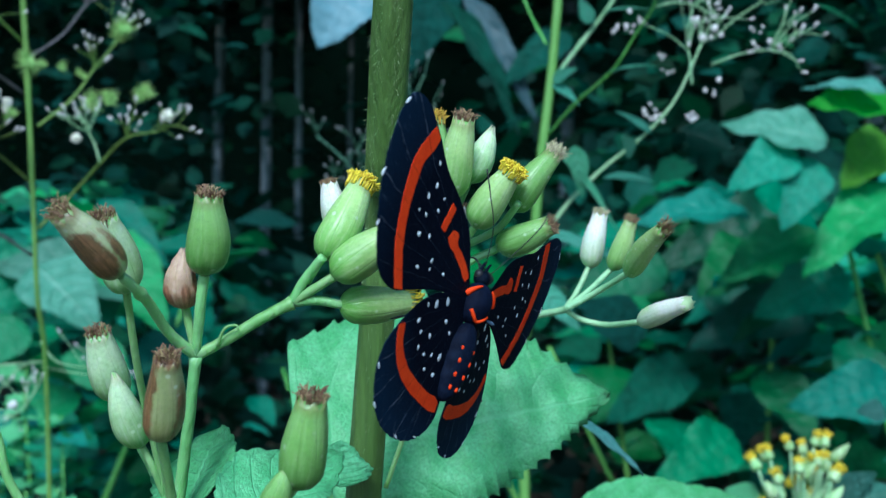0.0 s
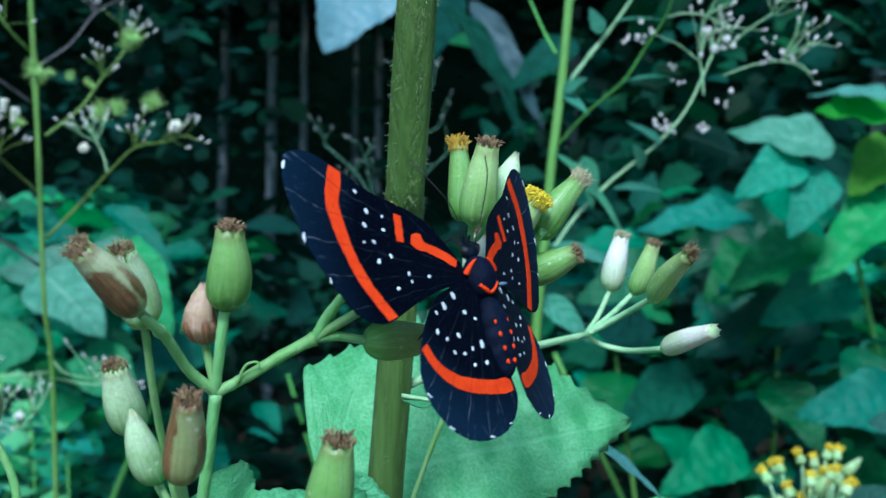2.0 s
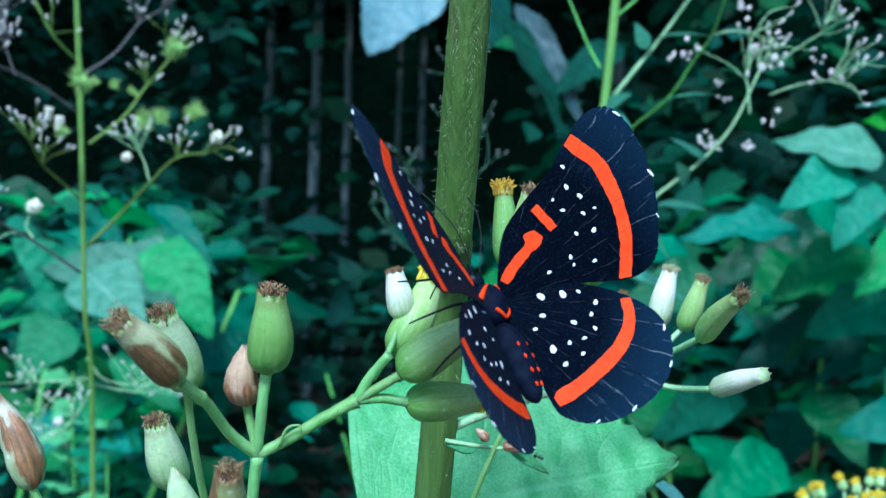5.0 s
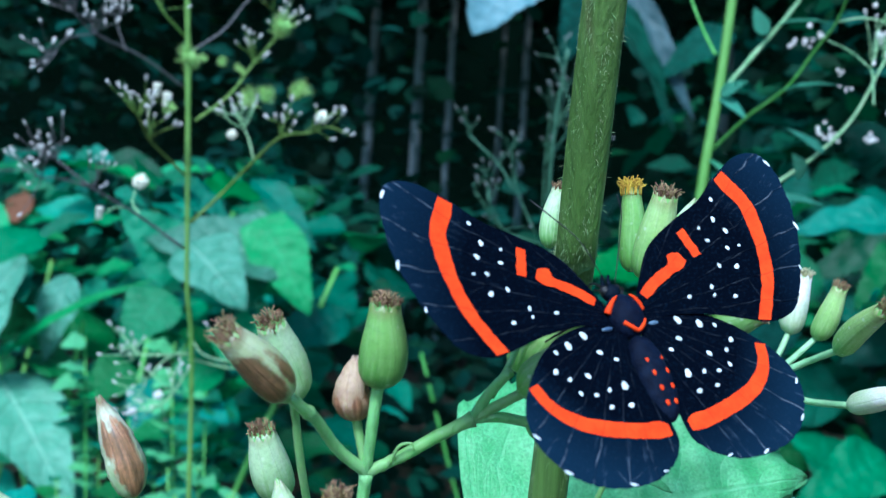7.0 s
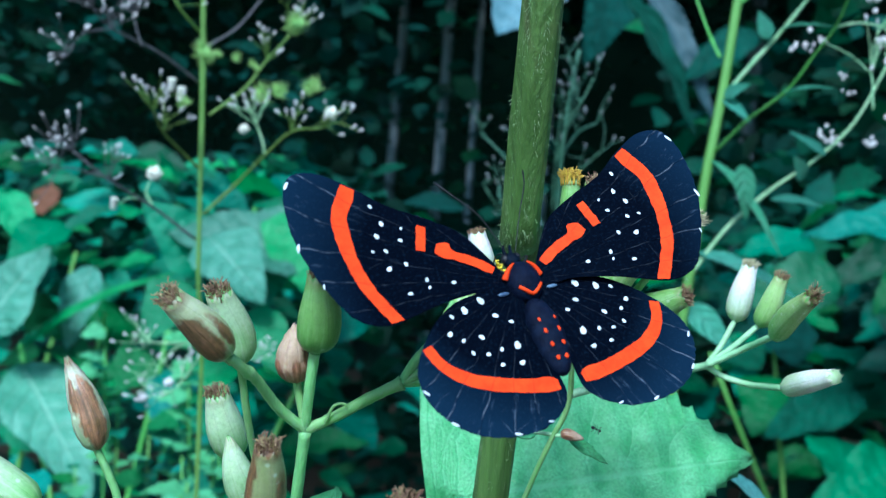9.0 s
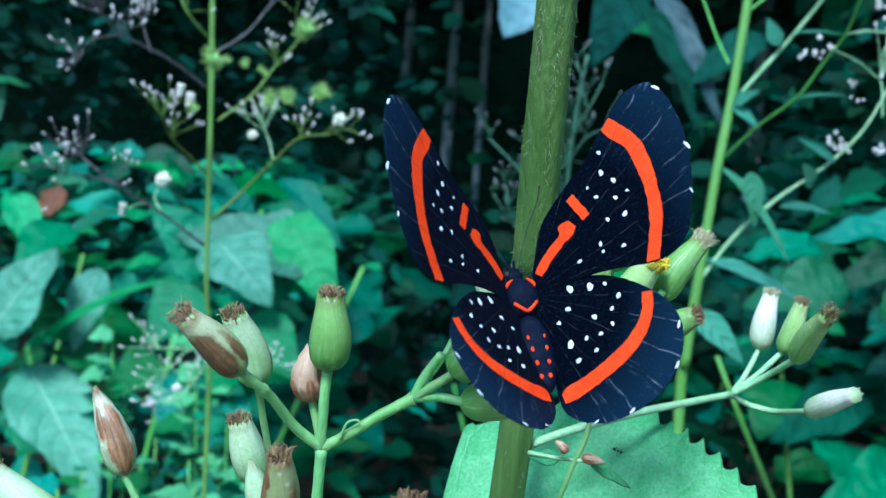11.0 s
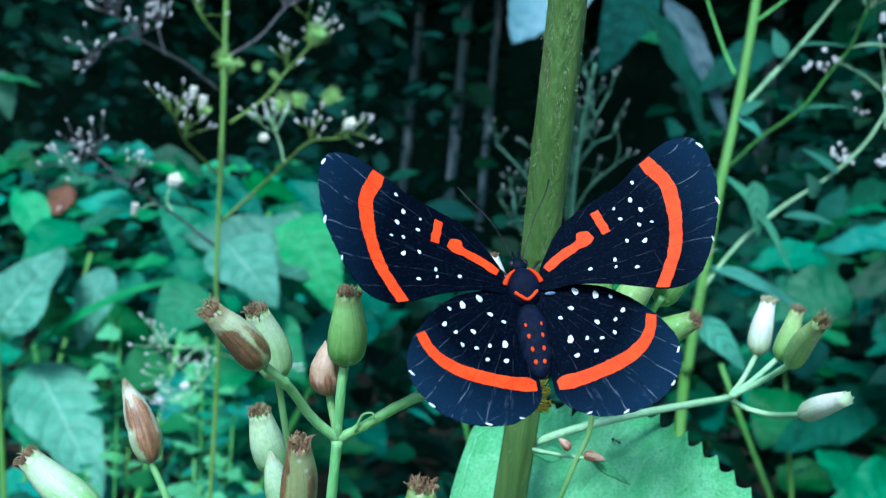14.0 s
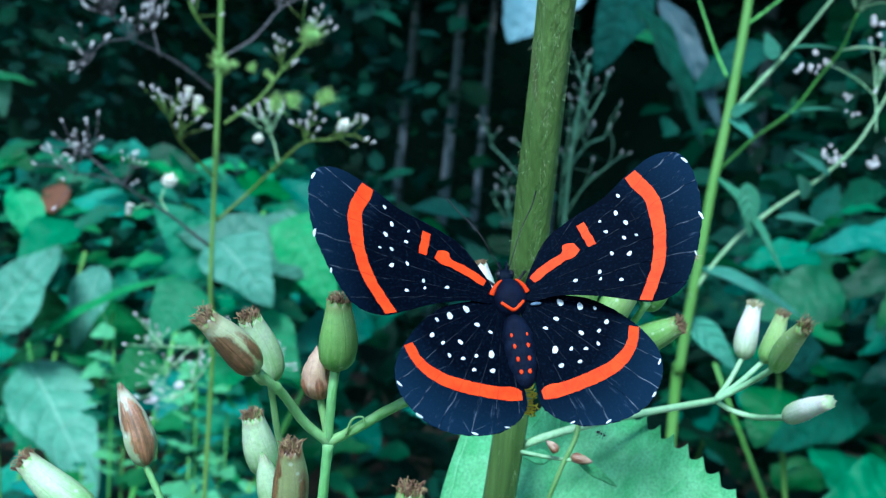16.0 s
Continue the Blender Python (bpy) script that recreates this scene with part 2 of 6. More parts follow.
    if wither is not None:
        dead = mixed(nodes, links, ramp(nodes, links, grain, 0.34, 0.66), tuple(c * 0.6 for c in stain), tuple(min(1.0, c * 2.1 + 0.03) for c in stain))
        dead = mixed(nodes, links, math_node(nodes, links, "MULTIPLY", ramp(nodes, links, fine, 0.42, 0.7), 0.5), dead, tuple(c * 0.4 for c in stain))
        col = mixed(nodes, links, math_node(nodes, links, "MULTIPLY", wither, 0.9), col, dead)
    mouth = math_node(nodes, links, "MULTIPLY", ramp(nodes, links, math_node(nodes, links, "MULTIPLY_ADD", big, 0.2, v), 0.97, 1.1), rim)
    col = mixed(nodes, links, mouth, col, (0.19, 0.11, 0.05))
    hsv = nodes.new("ShaderNodeHueSaturation")
    links.new(math_node(nodes, links, "MULTIPLY_ADD", info.outputs["Random"], 0.2, 0.9), hsv.inputs["Value"])
    links.new(col, hsv.inputs["Color"])
    links.new(hsv.outputs[0], bsdf.inputs["Base Color"])
    links.new(math_node(nodes, links, "MULTIPLY_ADD", fine, 0.25, rough - 0.12), bsdf.inputs["Roughness"])
    bsdf.inputs["Subsurface Weight"].default_value = light
    bsdf.inputs["Subsurface Radius"].default_value = (0.002, 0.003, 0.001)
    bsdf.inputs["Subsurface Scale"].default_value = 0.6
    bump = nodes.new("ShaderNodeBump")
    bump.inputs["Strength"].default_value, bump.inputs["Distance"].default_value = 0.5, 0.0002
    height = math_node(nodes, links, "ADD", math_node(nodes, links, "MULTIPLY", grain, 0.6), math_node(nodes, links, "MULTIPLY", fine, 0.5))
    links.new(math_node(nodes, links, "SUBTRACT", height, math_node(nodes, links, "MULTIPLY", seam, 0.25)), bump.inputs["Height"])
    links.new(bump.outputs[0], bsdf.inputs["Normal"])
    return m


def band_material(name, base, other, vein):
    """The orange band's scales, crossed by the thin dark veins that fan from the wing's root."""
    m, nodes, links, bsdf = shader(name)
    tc = nodes.new("ShaderNodeTexCoord")
    sep = nodes.new("ShaderNodeSeparateXYZ")
    links.new(tc.outputs["Object"], sep.inputs[0])
    angle = math_node(nodes, links, "ARCTAN2", sep.outputs[1], math_node(nodes, links, "ABSOLUTE", sep.outputs[0]))
    warp = noise_at(nodes, links, tc.outputs["Object"], 220.0, 2.0)
    fan = math_node(nodes, links, "FRACT", math_node(nodes, links, "ADD", math_node(nodes, links, "MULTIPLY", angle, 5.6), math_node(nodes, links, "MULTIPLY", warp, 0.6)))
    line = ramp(nodes, links, math_node(nodes, links, "ABSOLUTE", math_node(nodes, links, "SUBTRACT", fan, 0.5)), 0.476, 0.498)
    grain = noise_at(nodes, links, tc.outputs["Object"], 900.0, 3.0, 0.6)
    dust = noise_at(nodes, links, tc.outputs["Object"], 5200.0, 2.0, 0.6)
    col = mixed(nodes, links, ramp(nodes, links, grain, 0.35, 0.65), base, other)
    col = mixed(nodes, links, math_node(nodes, links, "MULTIPLY", ramp(nodes, links, dust, 0.5, 0.8), 0.35), col, tuple(c * 0.55 for c in base))
    col = mixed(nodes, links, math_node(nodes, links, "MULTIPLY", line, 0.55), col, vein)
    links.new(col, bsdf.inputs["Base Color"])
    bsdf.inputs["Roughness"].default_value = 0.6
    bsdf.inputs["Specular IOR Level"].default_value = 0.1
    return m


STEM = organic("hairy_olive_stem", (0.075, 0.140, 0.026), (0.130, 0.220, 0.052), 300, 0.45, 0.8, (1, 1, 0.08), ((0.085, 0.085, 0.03), 0.8, 0.6), 0.1)
GREEN = organic("fresh_green_stalk", (0.19, 0.45, 0.13), (0.31, 0.57, 0.23), 300, 0.36, 0.25, (1, 1, 0.2), None, 0.3)
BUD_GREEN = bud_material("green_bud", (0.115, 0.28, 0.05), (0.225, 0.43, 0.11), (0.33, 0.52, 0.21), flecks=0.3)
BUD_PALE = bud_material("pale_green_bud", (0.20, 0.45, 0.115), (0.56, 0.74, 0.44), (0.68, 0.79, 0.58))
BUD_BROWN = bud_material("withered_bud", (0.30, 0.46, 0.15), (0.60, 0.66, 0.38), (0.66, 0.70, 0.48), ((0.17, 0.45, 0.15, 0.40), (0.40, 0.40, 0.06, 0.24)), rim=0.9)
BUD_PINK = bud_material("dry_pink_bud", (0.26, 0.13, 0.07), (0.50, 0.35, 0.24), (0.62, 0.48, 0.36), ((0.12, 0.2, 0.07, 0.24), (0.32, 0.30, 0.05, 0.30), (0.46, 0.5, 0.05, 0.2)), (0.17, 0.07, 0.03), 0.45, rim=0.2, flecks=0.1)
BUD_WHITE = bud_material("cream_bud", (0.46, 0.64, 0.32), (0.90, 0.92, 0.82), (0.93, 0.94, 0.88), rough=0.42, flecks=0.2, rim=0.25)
DRY = organic("dried_floret", (0.16, 0.088, 0.04), (0.40, 0.27, 0.15), 900, 0.7, 0.4, vary=2.6)
DRY_PALE = organic("pale_dried_floret", (0.42, 0.40, 0.20), (0.60, 0.56, 0.36), 900, 0.65, 0.4, vary=2.0)
YELLOW = organic("yellow_floret", (0.86, 0.66, 0.012), (0.92, 0.76, 0.04), 700, 0.55, 0.25, subsurface=0.2)
OCHRE = organic("ochre_floret", (0.50, 0.30, 0.02), (0.62, 0.42, 0.04), 800, 0.6, 0.4)
HAIR = organic("stem_hair", (0.19, 0.31, 0.11), (0.34, 0.44, 0.23), 500, 0.6, 0.2, vary=2.0)
LEAF = leaf_material("serrated_leaf", (0.13, 0.51, 0.185), (0.22, 0.65, 0.30), (0.24, 0.65, 0.32), 0.40, 7, 330, 0.25, 0.2, 0.0005, 0.25, 0.02)
LEAF_PALE = leaf_material("pale_leaf", (0.07, 0.30, 0.19), (0.17, 0.46, 0.33), (0.36, 0.62, 0.48), 0.40, 7, 5, 0.3, 0.6, 0.004, 0.7, 0.08)
NARROW = leaf_material("narrow_pale_leaf", (0.20, 0.56, 0.44), (0.28, 0.64, 0.54), (0.32, 0.66, 0.56), 0.4, 2, 120, 0.3, 0.3, 0.0003, 0.1)
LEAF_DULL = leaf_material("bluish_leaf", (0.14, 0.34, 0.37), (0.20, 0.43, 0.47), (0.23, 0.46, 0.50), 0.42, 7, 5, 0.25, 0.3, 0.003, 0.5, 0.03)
# the bluish leaf again, with shade put into its colours
LEAF_DULL_SHADED = leaf_material("shaded_bluish_leaf", (0.045, 0.11, 0.125), (0.075, 0.16, 0.18), (0.09, 0.18, 0.2), 0.42, 7, 5, 0.25, 0.3, 0.003, 0.5, 0.03)
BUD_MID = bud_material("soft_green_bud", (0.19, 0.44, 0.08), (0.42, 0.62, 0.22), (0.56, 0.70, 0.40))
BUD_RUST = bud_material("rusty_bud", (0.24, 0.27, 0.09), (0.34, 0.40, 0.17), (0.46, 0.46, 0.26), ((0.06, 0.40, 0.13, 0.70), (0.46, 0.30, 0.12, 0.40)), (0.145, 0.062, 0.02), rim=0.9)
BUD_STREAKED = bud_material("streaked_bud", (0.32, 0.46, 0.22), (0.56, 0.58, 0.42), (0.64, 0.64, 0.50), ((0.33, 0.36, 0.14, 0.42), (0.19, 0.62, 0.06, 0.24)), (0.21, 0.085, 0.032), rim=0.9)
SHRUB = leaf_material("shrub_leaf", (0.010, 0.135, 0.054), (0.018, 0.20, 0.085), (0.035, 0.25, 0.13), 0.42, 8, 5, 0.25, 1.2, 0.003, 0.5, 0.09, 0.45)
SHRUB_BLUE = leaf_material("glossy_shrub_leaf", (0.026, 0.25, 0.11), (0.05, 0.35, 0.165), (0.085, 0.41, 0.23), 0.42, 7, 5, 0.25, 1.0, 0.003, 0.5, 0.10, 0.45)
LIME = leaf_material("lime_leaf", (0.09, 0.46, 0.02), (0.13, 0.54, 0.03), (0.17, 0.58, 0.08), 0.45, 6, 5, 0.5, 0.5, 0.003, 0.5)
BROWN_LEAF = leaf_material("dead_leaf", (0.20, 0.10, 0.04), (0.25, 0.13, 0.05), (0.16, 0.08, 0.03), 0.7, 6, 5, 0.2, 0.3, 0.004)
# near-black leaf colour: the deep shade of the wood is mixed in
WOODS_SHADE = leaf_material("shade_dark_leaf", (0.004, 0.042, 0.026), (0.010, 0.078, 0.049), (0.015, 0.085, 0.056), 0.6, 6, 8, 0.2, 1.3, 0.01, 0.5, 0.06, 0.2)
WEED = organic("weed_stem", (0.12, 0.23, 0.035), (0.17, 0.28, 0.05), 160, 0.55, 0.3, (1, 1, 0.2))
WEED_GREEN = organic("herb_stem", (0.12, 0.36, 0.055), (0.17, 0.43, 0.09), 160, 0.5, 0.3, (1, 1, 0.2))
WEED_PALE = organic("pale_herb_branch", (0.30, 0.56, 0.27), (0.42, 0.65, 0.36), 200, 0.42, 0.3)
TWIG = organic("dry_grey_twig", (0.085, 0.085, 0.09), (0.14, 0.135, 0.14), 200, 0.7, 0.4)
SEED = organic("pink_grey_seed_head", (0.58, 0.56, 0.54), (0.86, 0.86, 0.84), 300, 0.7, 0.3)
PUFF = organic("white_seed_puff", (0.74, 0.75, 0.58), (0.82, 0.82, 0.70), 200, 0.8, 0.2)
CALYX = organic("green_calyx", (0.30, 0.55, 0.13), (0.46, 0.68, 0.24), 300, 0.6, 0.3)
# darker copy of the shrub leaf, shade painted into its base colour
DIM = leaf_material("shade_coloured_leaf", (0.006, 0.072, 0.036), (0.012, 0.11, 0.056), (0.02, 0.13, 0.07), 0.5, 7, 8, 0.25, 1.3, 0.008, 0.5, 0.08, 0.35)
BARK = organic("grey_bark", (0.085, 0.14, 0.145), (0.19, 0.28, 0.29), 9, 0.85, 0.6, (1, 1, 0.25), ((0.52, 0.58, 0.60), 1.5, 0.54))
SOIL = organic("dark_leaf_litter", (0.035, 0.028, 0.018), (0.06, 0.045, 0.025), 6, 0.9, 0.6, (1, 1, 1), ((0.03, 0.05, 0.02), 2.0, 0.55))
FORE = wing_material("forewing_scales", (0.0006, 0.0013, 0.0038), (0.006, 0.017, 0.037), 0.0195)
HIND = wing_material("hindwing_scales", (0.0006, 0.0013, 0.0038), (0.006, 0.017, 0.036), 0.0132)
ORANGE = band_material("orange_wing_band", (0.74, 0.046, 0.004), (0.82, 0.066, 0.006), (0.10, 0.012, 0.008))
TUFT_BLUE = organic("blue_grey_hair", (0.06, 0.10, 0.17), (0.16, 0.24, 0.34), 1500, 0.8, 0.3, specular=0.1)
SPOT = organic("white_wing_spot", (0.72, 0.80, 0.84), (0.80, 0.86, 0.88), 1500, 0.6, 0.1)
BODY = organic("blue_black_body", (0.002, 0.0045, 0.013), (0.005, 0.011, 0.027), 900, 0.6, 0.4, specular=0.08)
LEG = organic("black_leg", (0.004, 0.004, 0.006), (0.008, 0.008, 0.010), 900, 0.45, 0.3)


# ---- building helpers ----
def mesh_of(name, bm, material, smooth=True):
    me = bpy.data.meshes.new(name)
    bm.normal_update()
    bm.to_mesh(me)
    bm.free()
    for f in me.polygons:
        f.use_smooth = smooth
    me.materials.append(material)
    return me


def part(name, bm, material, parent, label="", smooth=True):
    """One mesh object under a thing or under a part."""
    data = bm if isinstance(bm, bpy.types.Mesh) else mesh_of(name, bm, material, smooth)
    ob = new(name, data)
    ob.parent = parent
    return tagged(ob, label)


def thing(name, at, label, category, group="", kind=""):
    ob = new(name)
    ob.location = at
    ob.empty_display_size = 0.01
    return tagged(ob, label, category, group, kind)


def smooth_path(points, steps=6):
    """A Catmull-Rom curve through the points."""
    p = [Vector(q) for q in points]
    p = [p[0] * 2 - p[1]] + p + [p[-1] * 2 - p[-2]]
    out = []
    for i in range(1, len(p) - 2):
        for k in range(steps):
            t = k / steps
            a, b, c, d = p[i - 1:i + 3]
            out.append(0.5 * ((2 * b) + (c - a) * t + (2 * a - 5 * b + 4 * c - d) * t * t + (3 * b - a - 3 * c + d) * t ** 3))
    out.append(p[-2])
    return out


def tube(bm, points, r0, r1=None, sides=8, steps=6, bumps=0.0, ridges=0, knots=()):
    """A tapered tube along a smooth path; ridges: lengthwise ribs; knots: swollen places along it."""
    path = smooth_path(points, steps)
    r1 = r0 if r1 is None else r1
    rings = []
    side = None
    for i, p in enumerate(path):
        d = (path[min(i + 1, len(path) - 1)] - path[max(i - 1, 0)]).normalized()
        if side is None:
            side = d.orthogonal().normalized()
        side = (side - d * side.dot(d)).normalized()
        up = d.cross(side)
        s = i / (len(path) - 1)
        r = r0 + (r1 - r0) * s
        for k in knots:
            r *= 1 + 0.35 * math.exp(-((s - k) * 28) ** 2)
        ring = []
        for j in range(sides):
            a = 2 * math.pi * j / sides
            rr = r * (1 + bumps * noise.noise(p * (0.35 / max(r, 1e-5)) + Vector((a, 0, 0)))) * (1 + (0.07 * math.cos(ridges * a) if ridges else 0))
            ring.append(bm.verts.new(p + (side * math.cos(a) + up * math.sin(a)) * rr))
        rings.append(ring)
    for a, b in zip(rings, rings[1:]):
        for j in range(sides):
            bm.faces.new((a[j], a[(j + 1) % sides], b[(j + 1) % sides], b[j]))
    bm.faces.new(rings[0][::-1])
    bm.faces.new(rings[-1])
    return bm


def frame_of(axis, hint=(0, -1, 0.2)):
    z = Vector(axis).normalized()
    x = Vector(hint).cross(z)
    x = x.normalized() if x.length > 1e-6 else z.orthogonal().normalized()
    return Matrix((x, z.cross(x), z)).transposed()


BUD_PROFILE = ((0.0, 0.24), (0.025, 0.46), (0.08, 0.74), (0.18, 0.94), (0.32, 1.0), (0.5, 0.97), (0.66, 0.88), (0.8, 0.77), (0.92, 0.67), (1.0, 0.63))
POINT_PROFILE = ((0.0, 0.24), (0.03, 0.52), (0.1, 0.8), (0.22, 0.98), (0.36, 1.0), (0.52, 0.92), (0.68, 0.75), (0.82, 0.55), (0.93, 0.34), (1.0, 0.12))


def bud_body(base, tip, width, profile=BUD_PROFILE, bracts=8, seed=0, scales=0.0):
    """An involucre: overlapping bracts give it lengthwise ribs and a toothed rim."""
    bm = bmesh.new()
    uvl = bm.loops.layers.uv.new("bud")
    base, tip = Vector(base), Vector(tip)
    m, length, sides = frame_of(tip - base), (tip - base).length, bracts * 4
    rng = random.Random(seed)
    bend = Vector((rng.uniform(-0.05, 0.05), rng.uniform(-0.05, 0.05), 0)) * length
    rings = []
    steps = 22 if scales else 16
    for i in range(steps + 1):
        s = i / steps
        k = max(j for j in range(len(profile) - 1) if profile[j][0] <= s)
        (s0, r0), (s1, r1) = profile[k], profile[k + 1]
        r = r0 + (r1 - r0) * (s - s0) / (s1 - s0)
        ring = []
        for j in range(sides):
            a = 2 * math.pi * j / sides
            fold = 0.022 * (abs(math.cos(a * bracts / 2 + 0.6 * s)) - 0.6) * (0.5 + s)
            rim = 0.05 * math.cos(a * bracts) if s > 0.98 else 0
            scale = scales * (1 - (s * 3.2 + 0.9 * abs((a * bracts / 6.2832 + 0.5 * int(s * 3.2)) % 1 - 0.5)) % 1)
            rr = width / 2 * r * (1 + scale + fold + 0.03 * noise.noise(Vector((math.cos(a) * 2, math.sin(a) * 2, s * 3 + seed))))
            ring.append(bm.verts.new(base + m @ (Vector((math.cos(a) * rr, math.sin(a) * rr, (s + rim) * length)) + bend * math.sin(s * math.pi))))
        rings.append(ring)
    for i, (a, b) in enumerate(zip(rings, rings[1:])):
        for j in range(sides):
            f = bm.faces.new((a[j], a[(j + 1) % sides], b[(j + 1) % sides], b[j]))
            for loop, q in zip(f.loops, ((j, i), (j + 1, i), (j + 1, i + 1), (j, i + 1))):
                loop[uvl].uv = (q[0] / sides, q[1] / steps)
    bm.faces.new(rings[0][::-1])
    bm.faces.new(rings[-1])
    return bm


def crown(tip, axis, width, length, count, seed, curl=0.5, thick=1.0, knob=0.0):
    """A tuft of florets standing out of a head's mouth, a low dome of fine threads."""
    bm = bmesh.new()
    rng = random.Random(seed)
    m, tip = frame_of(axis), Vector(tip)
    for k in range(count):
        u, a = math.sqrt(rng.random()), rng.uniform(0, 6.283)
        r = width / 2 * u
        out = Vector((math.cos(a), math.sin(a), 0))
        h = length * rng.uniform(0.65, 1.05) * (1.0 - 0.3 * u * u)
        p0 = out * r * 0.85 + Vector((0, 0, -length * 0.35))
        p1 = p0 + out * (u * h * 0.06) + Vector((0, 0, h * 0.85))
        p2 = p1 + out * (u * h * 0.16) + Vector((rng.uniform(-1, 1) * curl * h * 0.3, rng.uniform(-1, 1) * curl * h * 0.3, h * rng.uniform(0.15, 0.4)))
        pts = [tip + m @ q for q in (p0, p1, p2)]
        rr = width * 0.038 * thick * rng.uniform(0.7, 1.3)
        tube(bm, pts, rr, rr * (1.3 if knob else 0.8), 4, 3)
        if knob:
            bmesh.ops.create_icosphere(bm, subdivisions=1, radius=rr * knob, matrix=Matrix.Translation(pts[2]))
    return bm


def leaf_mesh(length, half_width, teeth=0, tooth=0.06, fold=0.25, droop=0.2, cordate=0.0, rows=None, asym=1.0, wave=0.04, peak=0.4, seed=0, tooth_curve=0.6):
    """A leaf blade in its own space: base at the origin, along +y, its face to +z. UV: along the blade, and across it."""
    bm = bmesh.new()
    uvl = bm.loops.layers.uv.new("blade")
    rows = rows or (max(14, teeth * 4) if teeth else 14)
    cols = (-1, -0.66, -0.33, 0, 0.33, 0.66, 1)
    rng = random.Random(seed)
    grid = []
    for i in range(rows + 1):
        s = i / rows
        w = (s / peak) ** 0.62 if s < peak else ((1 - s) / (1 - peak)) ** 0.85
        w = math.sin(min(1, w) * math.pi / 2) if s < peak else w ** 0.9
        if cordate and s < 0.25:
            w = max(w, (0.75 + s) * min(1.0, (s / 0.03) ** 0.5) if s > 0 else 0.0)
        step = 0
        if teeth:
            ph = (s * teeth) % 1.0
            step = tooth * (ph ** tooth_curve - 0.5) * (0.3 + 0.7 * min(1, w * 2)) * (min(1, 0.15 + s * 2.2) if cordate else 1)
        row = []
        for c in cols:
            side = asym if c > 0 else 1.0
            edge = (w + (step if abs(c) == 1 else 0)) * half_width * side
            x = c * max(edge, 0.0005 * half_width)
            back = cordate * length * abs(c) * max(0, 0.22 - s) * 1.3
            y = length * s - back
            z = abs(x) * fold - droop * length * s * s + wave * half_width * math.sin(s * 17 + c * 3 + seed) * abs(c) + 0.015 * half_width * math.sin(s * 50) * (1 - abs(c))
            row.append((bm.verts.new((x, y, z)), s, c))
        grid.append(row)
    for a, b in zip(grid, grid[1:]):
        for j in range(len(cols) - 1):
            quad = (a[j], a[j + 1], b[j + 1], b[j])
            f = bm.faces.new([q[0] for q in quad])
            for loop, q in zip(f.loops, quad):
                loop[uvl].uv = (q[1], q[2])
    return bm


def leaf_pose(base, tip, face=(0, -1, 0.4)):
    """A pose for a leaf mesh of length 1: from base to tip, its upper side turned to face."""
    base, tip = Vector(base), Vector(tip)
    y = (tip - base).normalized()
    x = y.cross(Vector(face)).normalized()
    z = x.cross(y)
    m = Matrix((x, y, z)).transposed().to_4x4()
    m.translation = base
    return m


def solid(ob, thickness):
    """A real thickness for a blade."""
    mod = ob.modifiers.new("blade", "SOLIDIFY")
    mod.thickness = thickness
    return ob


# ---- ground and woodland ----
def ground():
    bm = bmesh.new()
    n = 60
    xs = [-(abs(i) / 30) ** 3 * 120 if i < 0 else (i / 30) ** 3 * 120 for i in range(-30, 31)]
    rows = [[bm.verts.new((x, y + 2, 0.05 * noise.noise(Vector((x * 0.8, y * 0.8, 0))) * min(1, 6 / (1 + abs(x) + abs(y))) - 0.03)) for x in xs] for y in xs]
    for a, b in zip(rows, rows[1:]):
        for j in range(n):
            bm.faces.new((a[j], a[j + 1], b[j + 1], b[j]))
    ob = new("ground", mesh_of("ground", bm, SOIL))
    tagged(ob, "dark damp soil under fallen leaves and herbs", "ground", kind="structure")


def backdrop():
    # a bare dark sheet closes the view where there is only deep shade
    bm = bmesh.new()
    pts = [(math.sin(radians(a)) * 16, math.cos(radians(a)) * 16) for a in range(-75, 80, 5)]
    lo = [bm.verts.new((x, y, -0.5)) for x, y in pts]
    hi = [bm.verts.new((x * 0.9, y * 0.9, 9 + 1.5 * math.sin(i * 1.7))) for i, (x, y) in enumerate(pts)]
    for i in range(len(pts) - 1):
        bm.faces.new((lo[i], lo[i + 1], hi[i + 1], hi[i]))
    tagged(new("backdrop", mesh_of("backdrop", bm, WOODS_SHADE)), "plain dark sheet standing in for the wood's deep shade", "woodland", kind="structure")


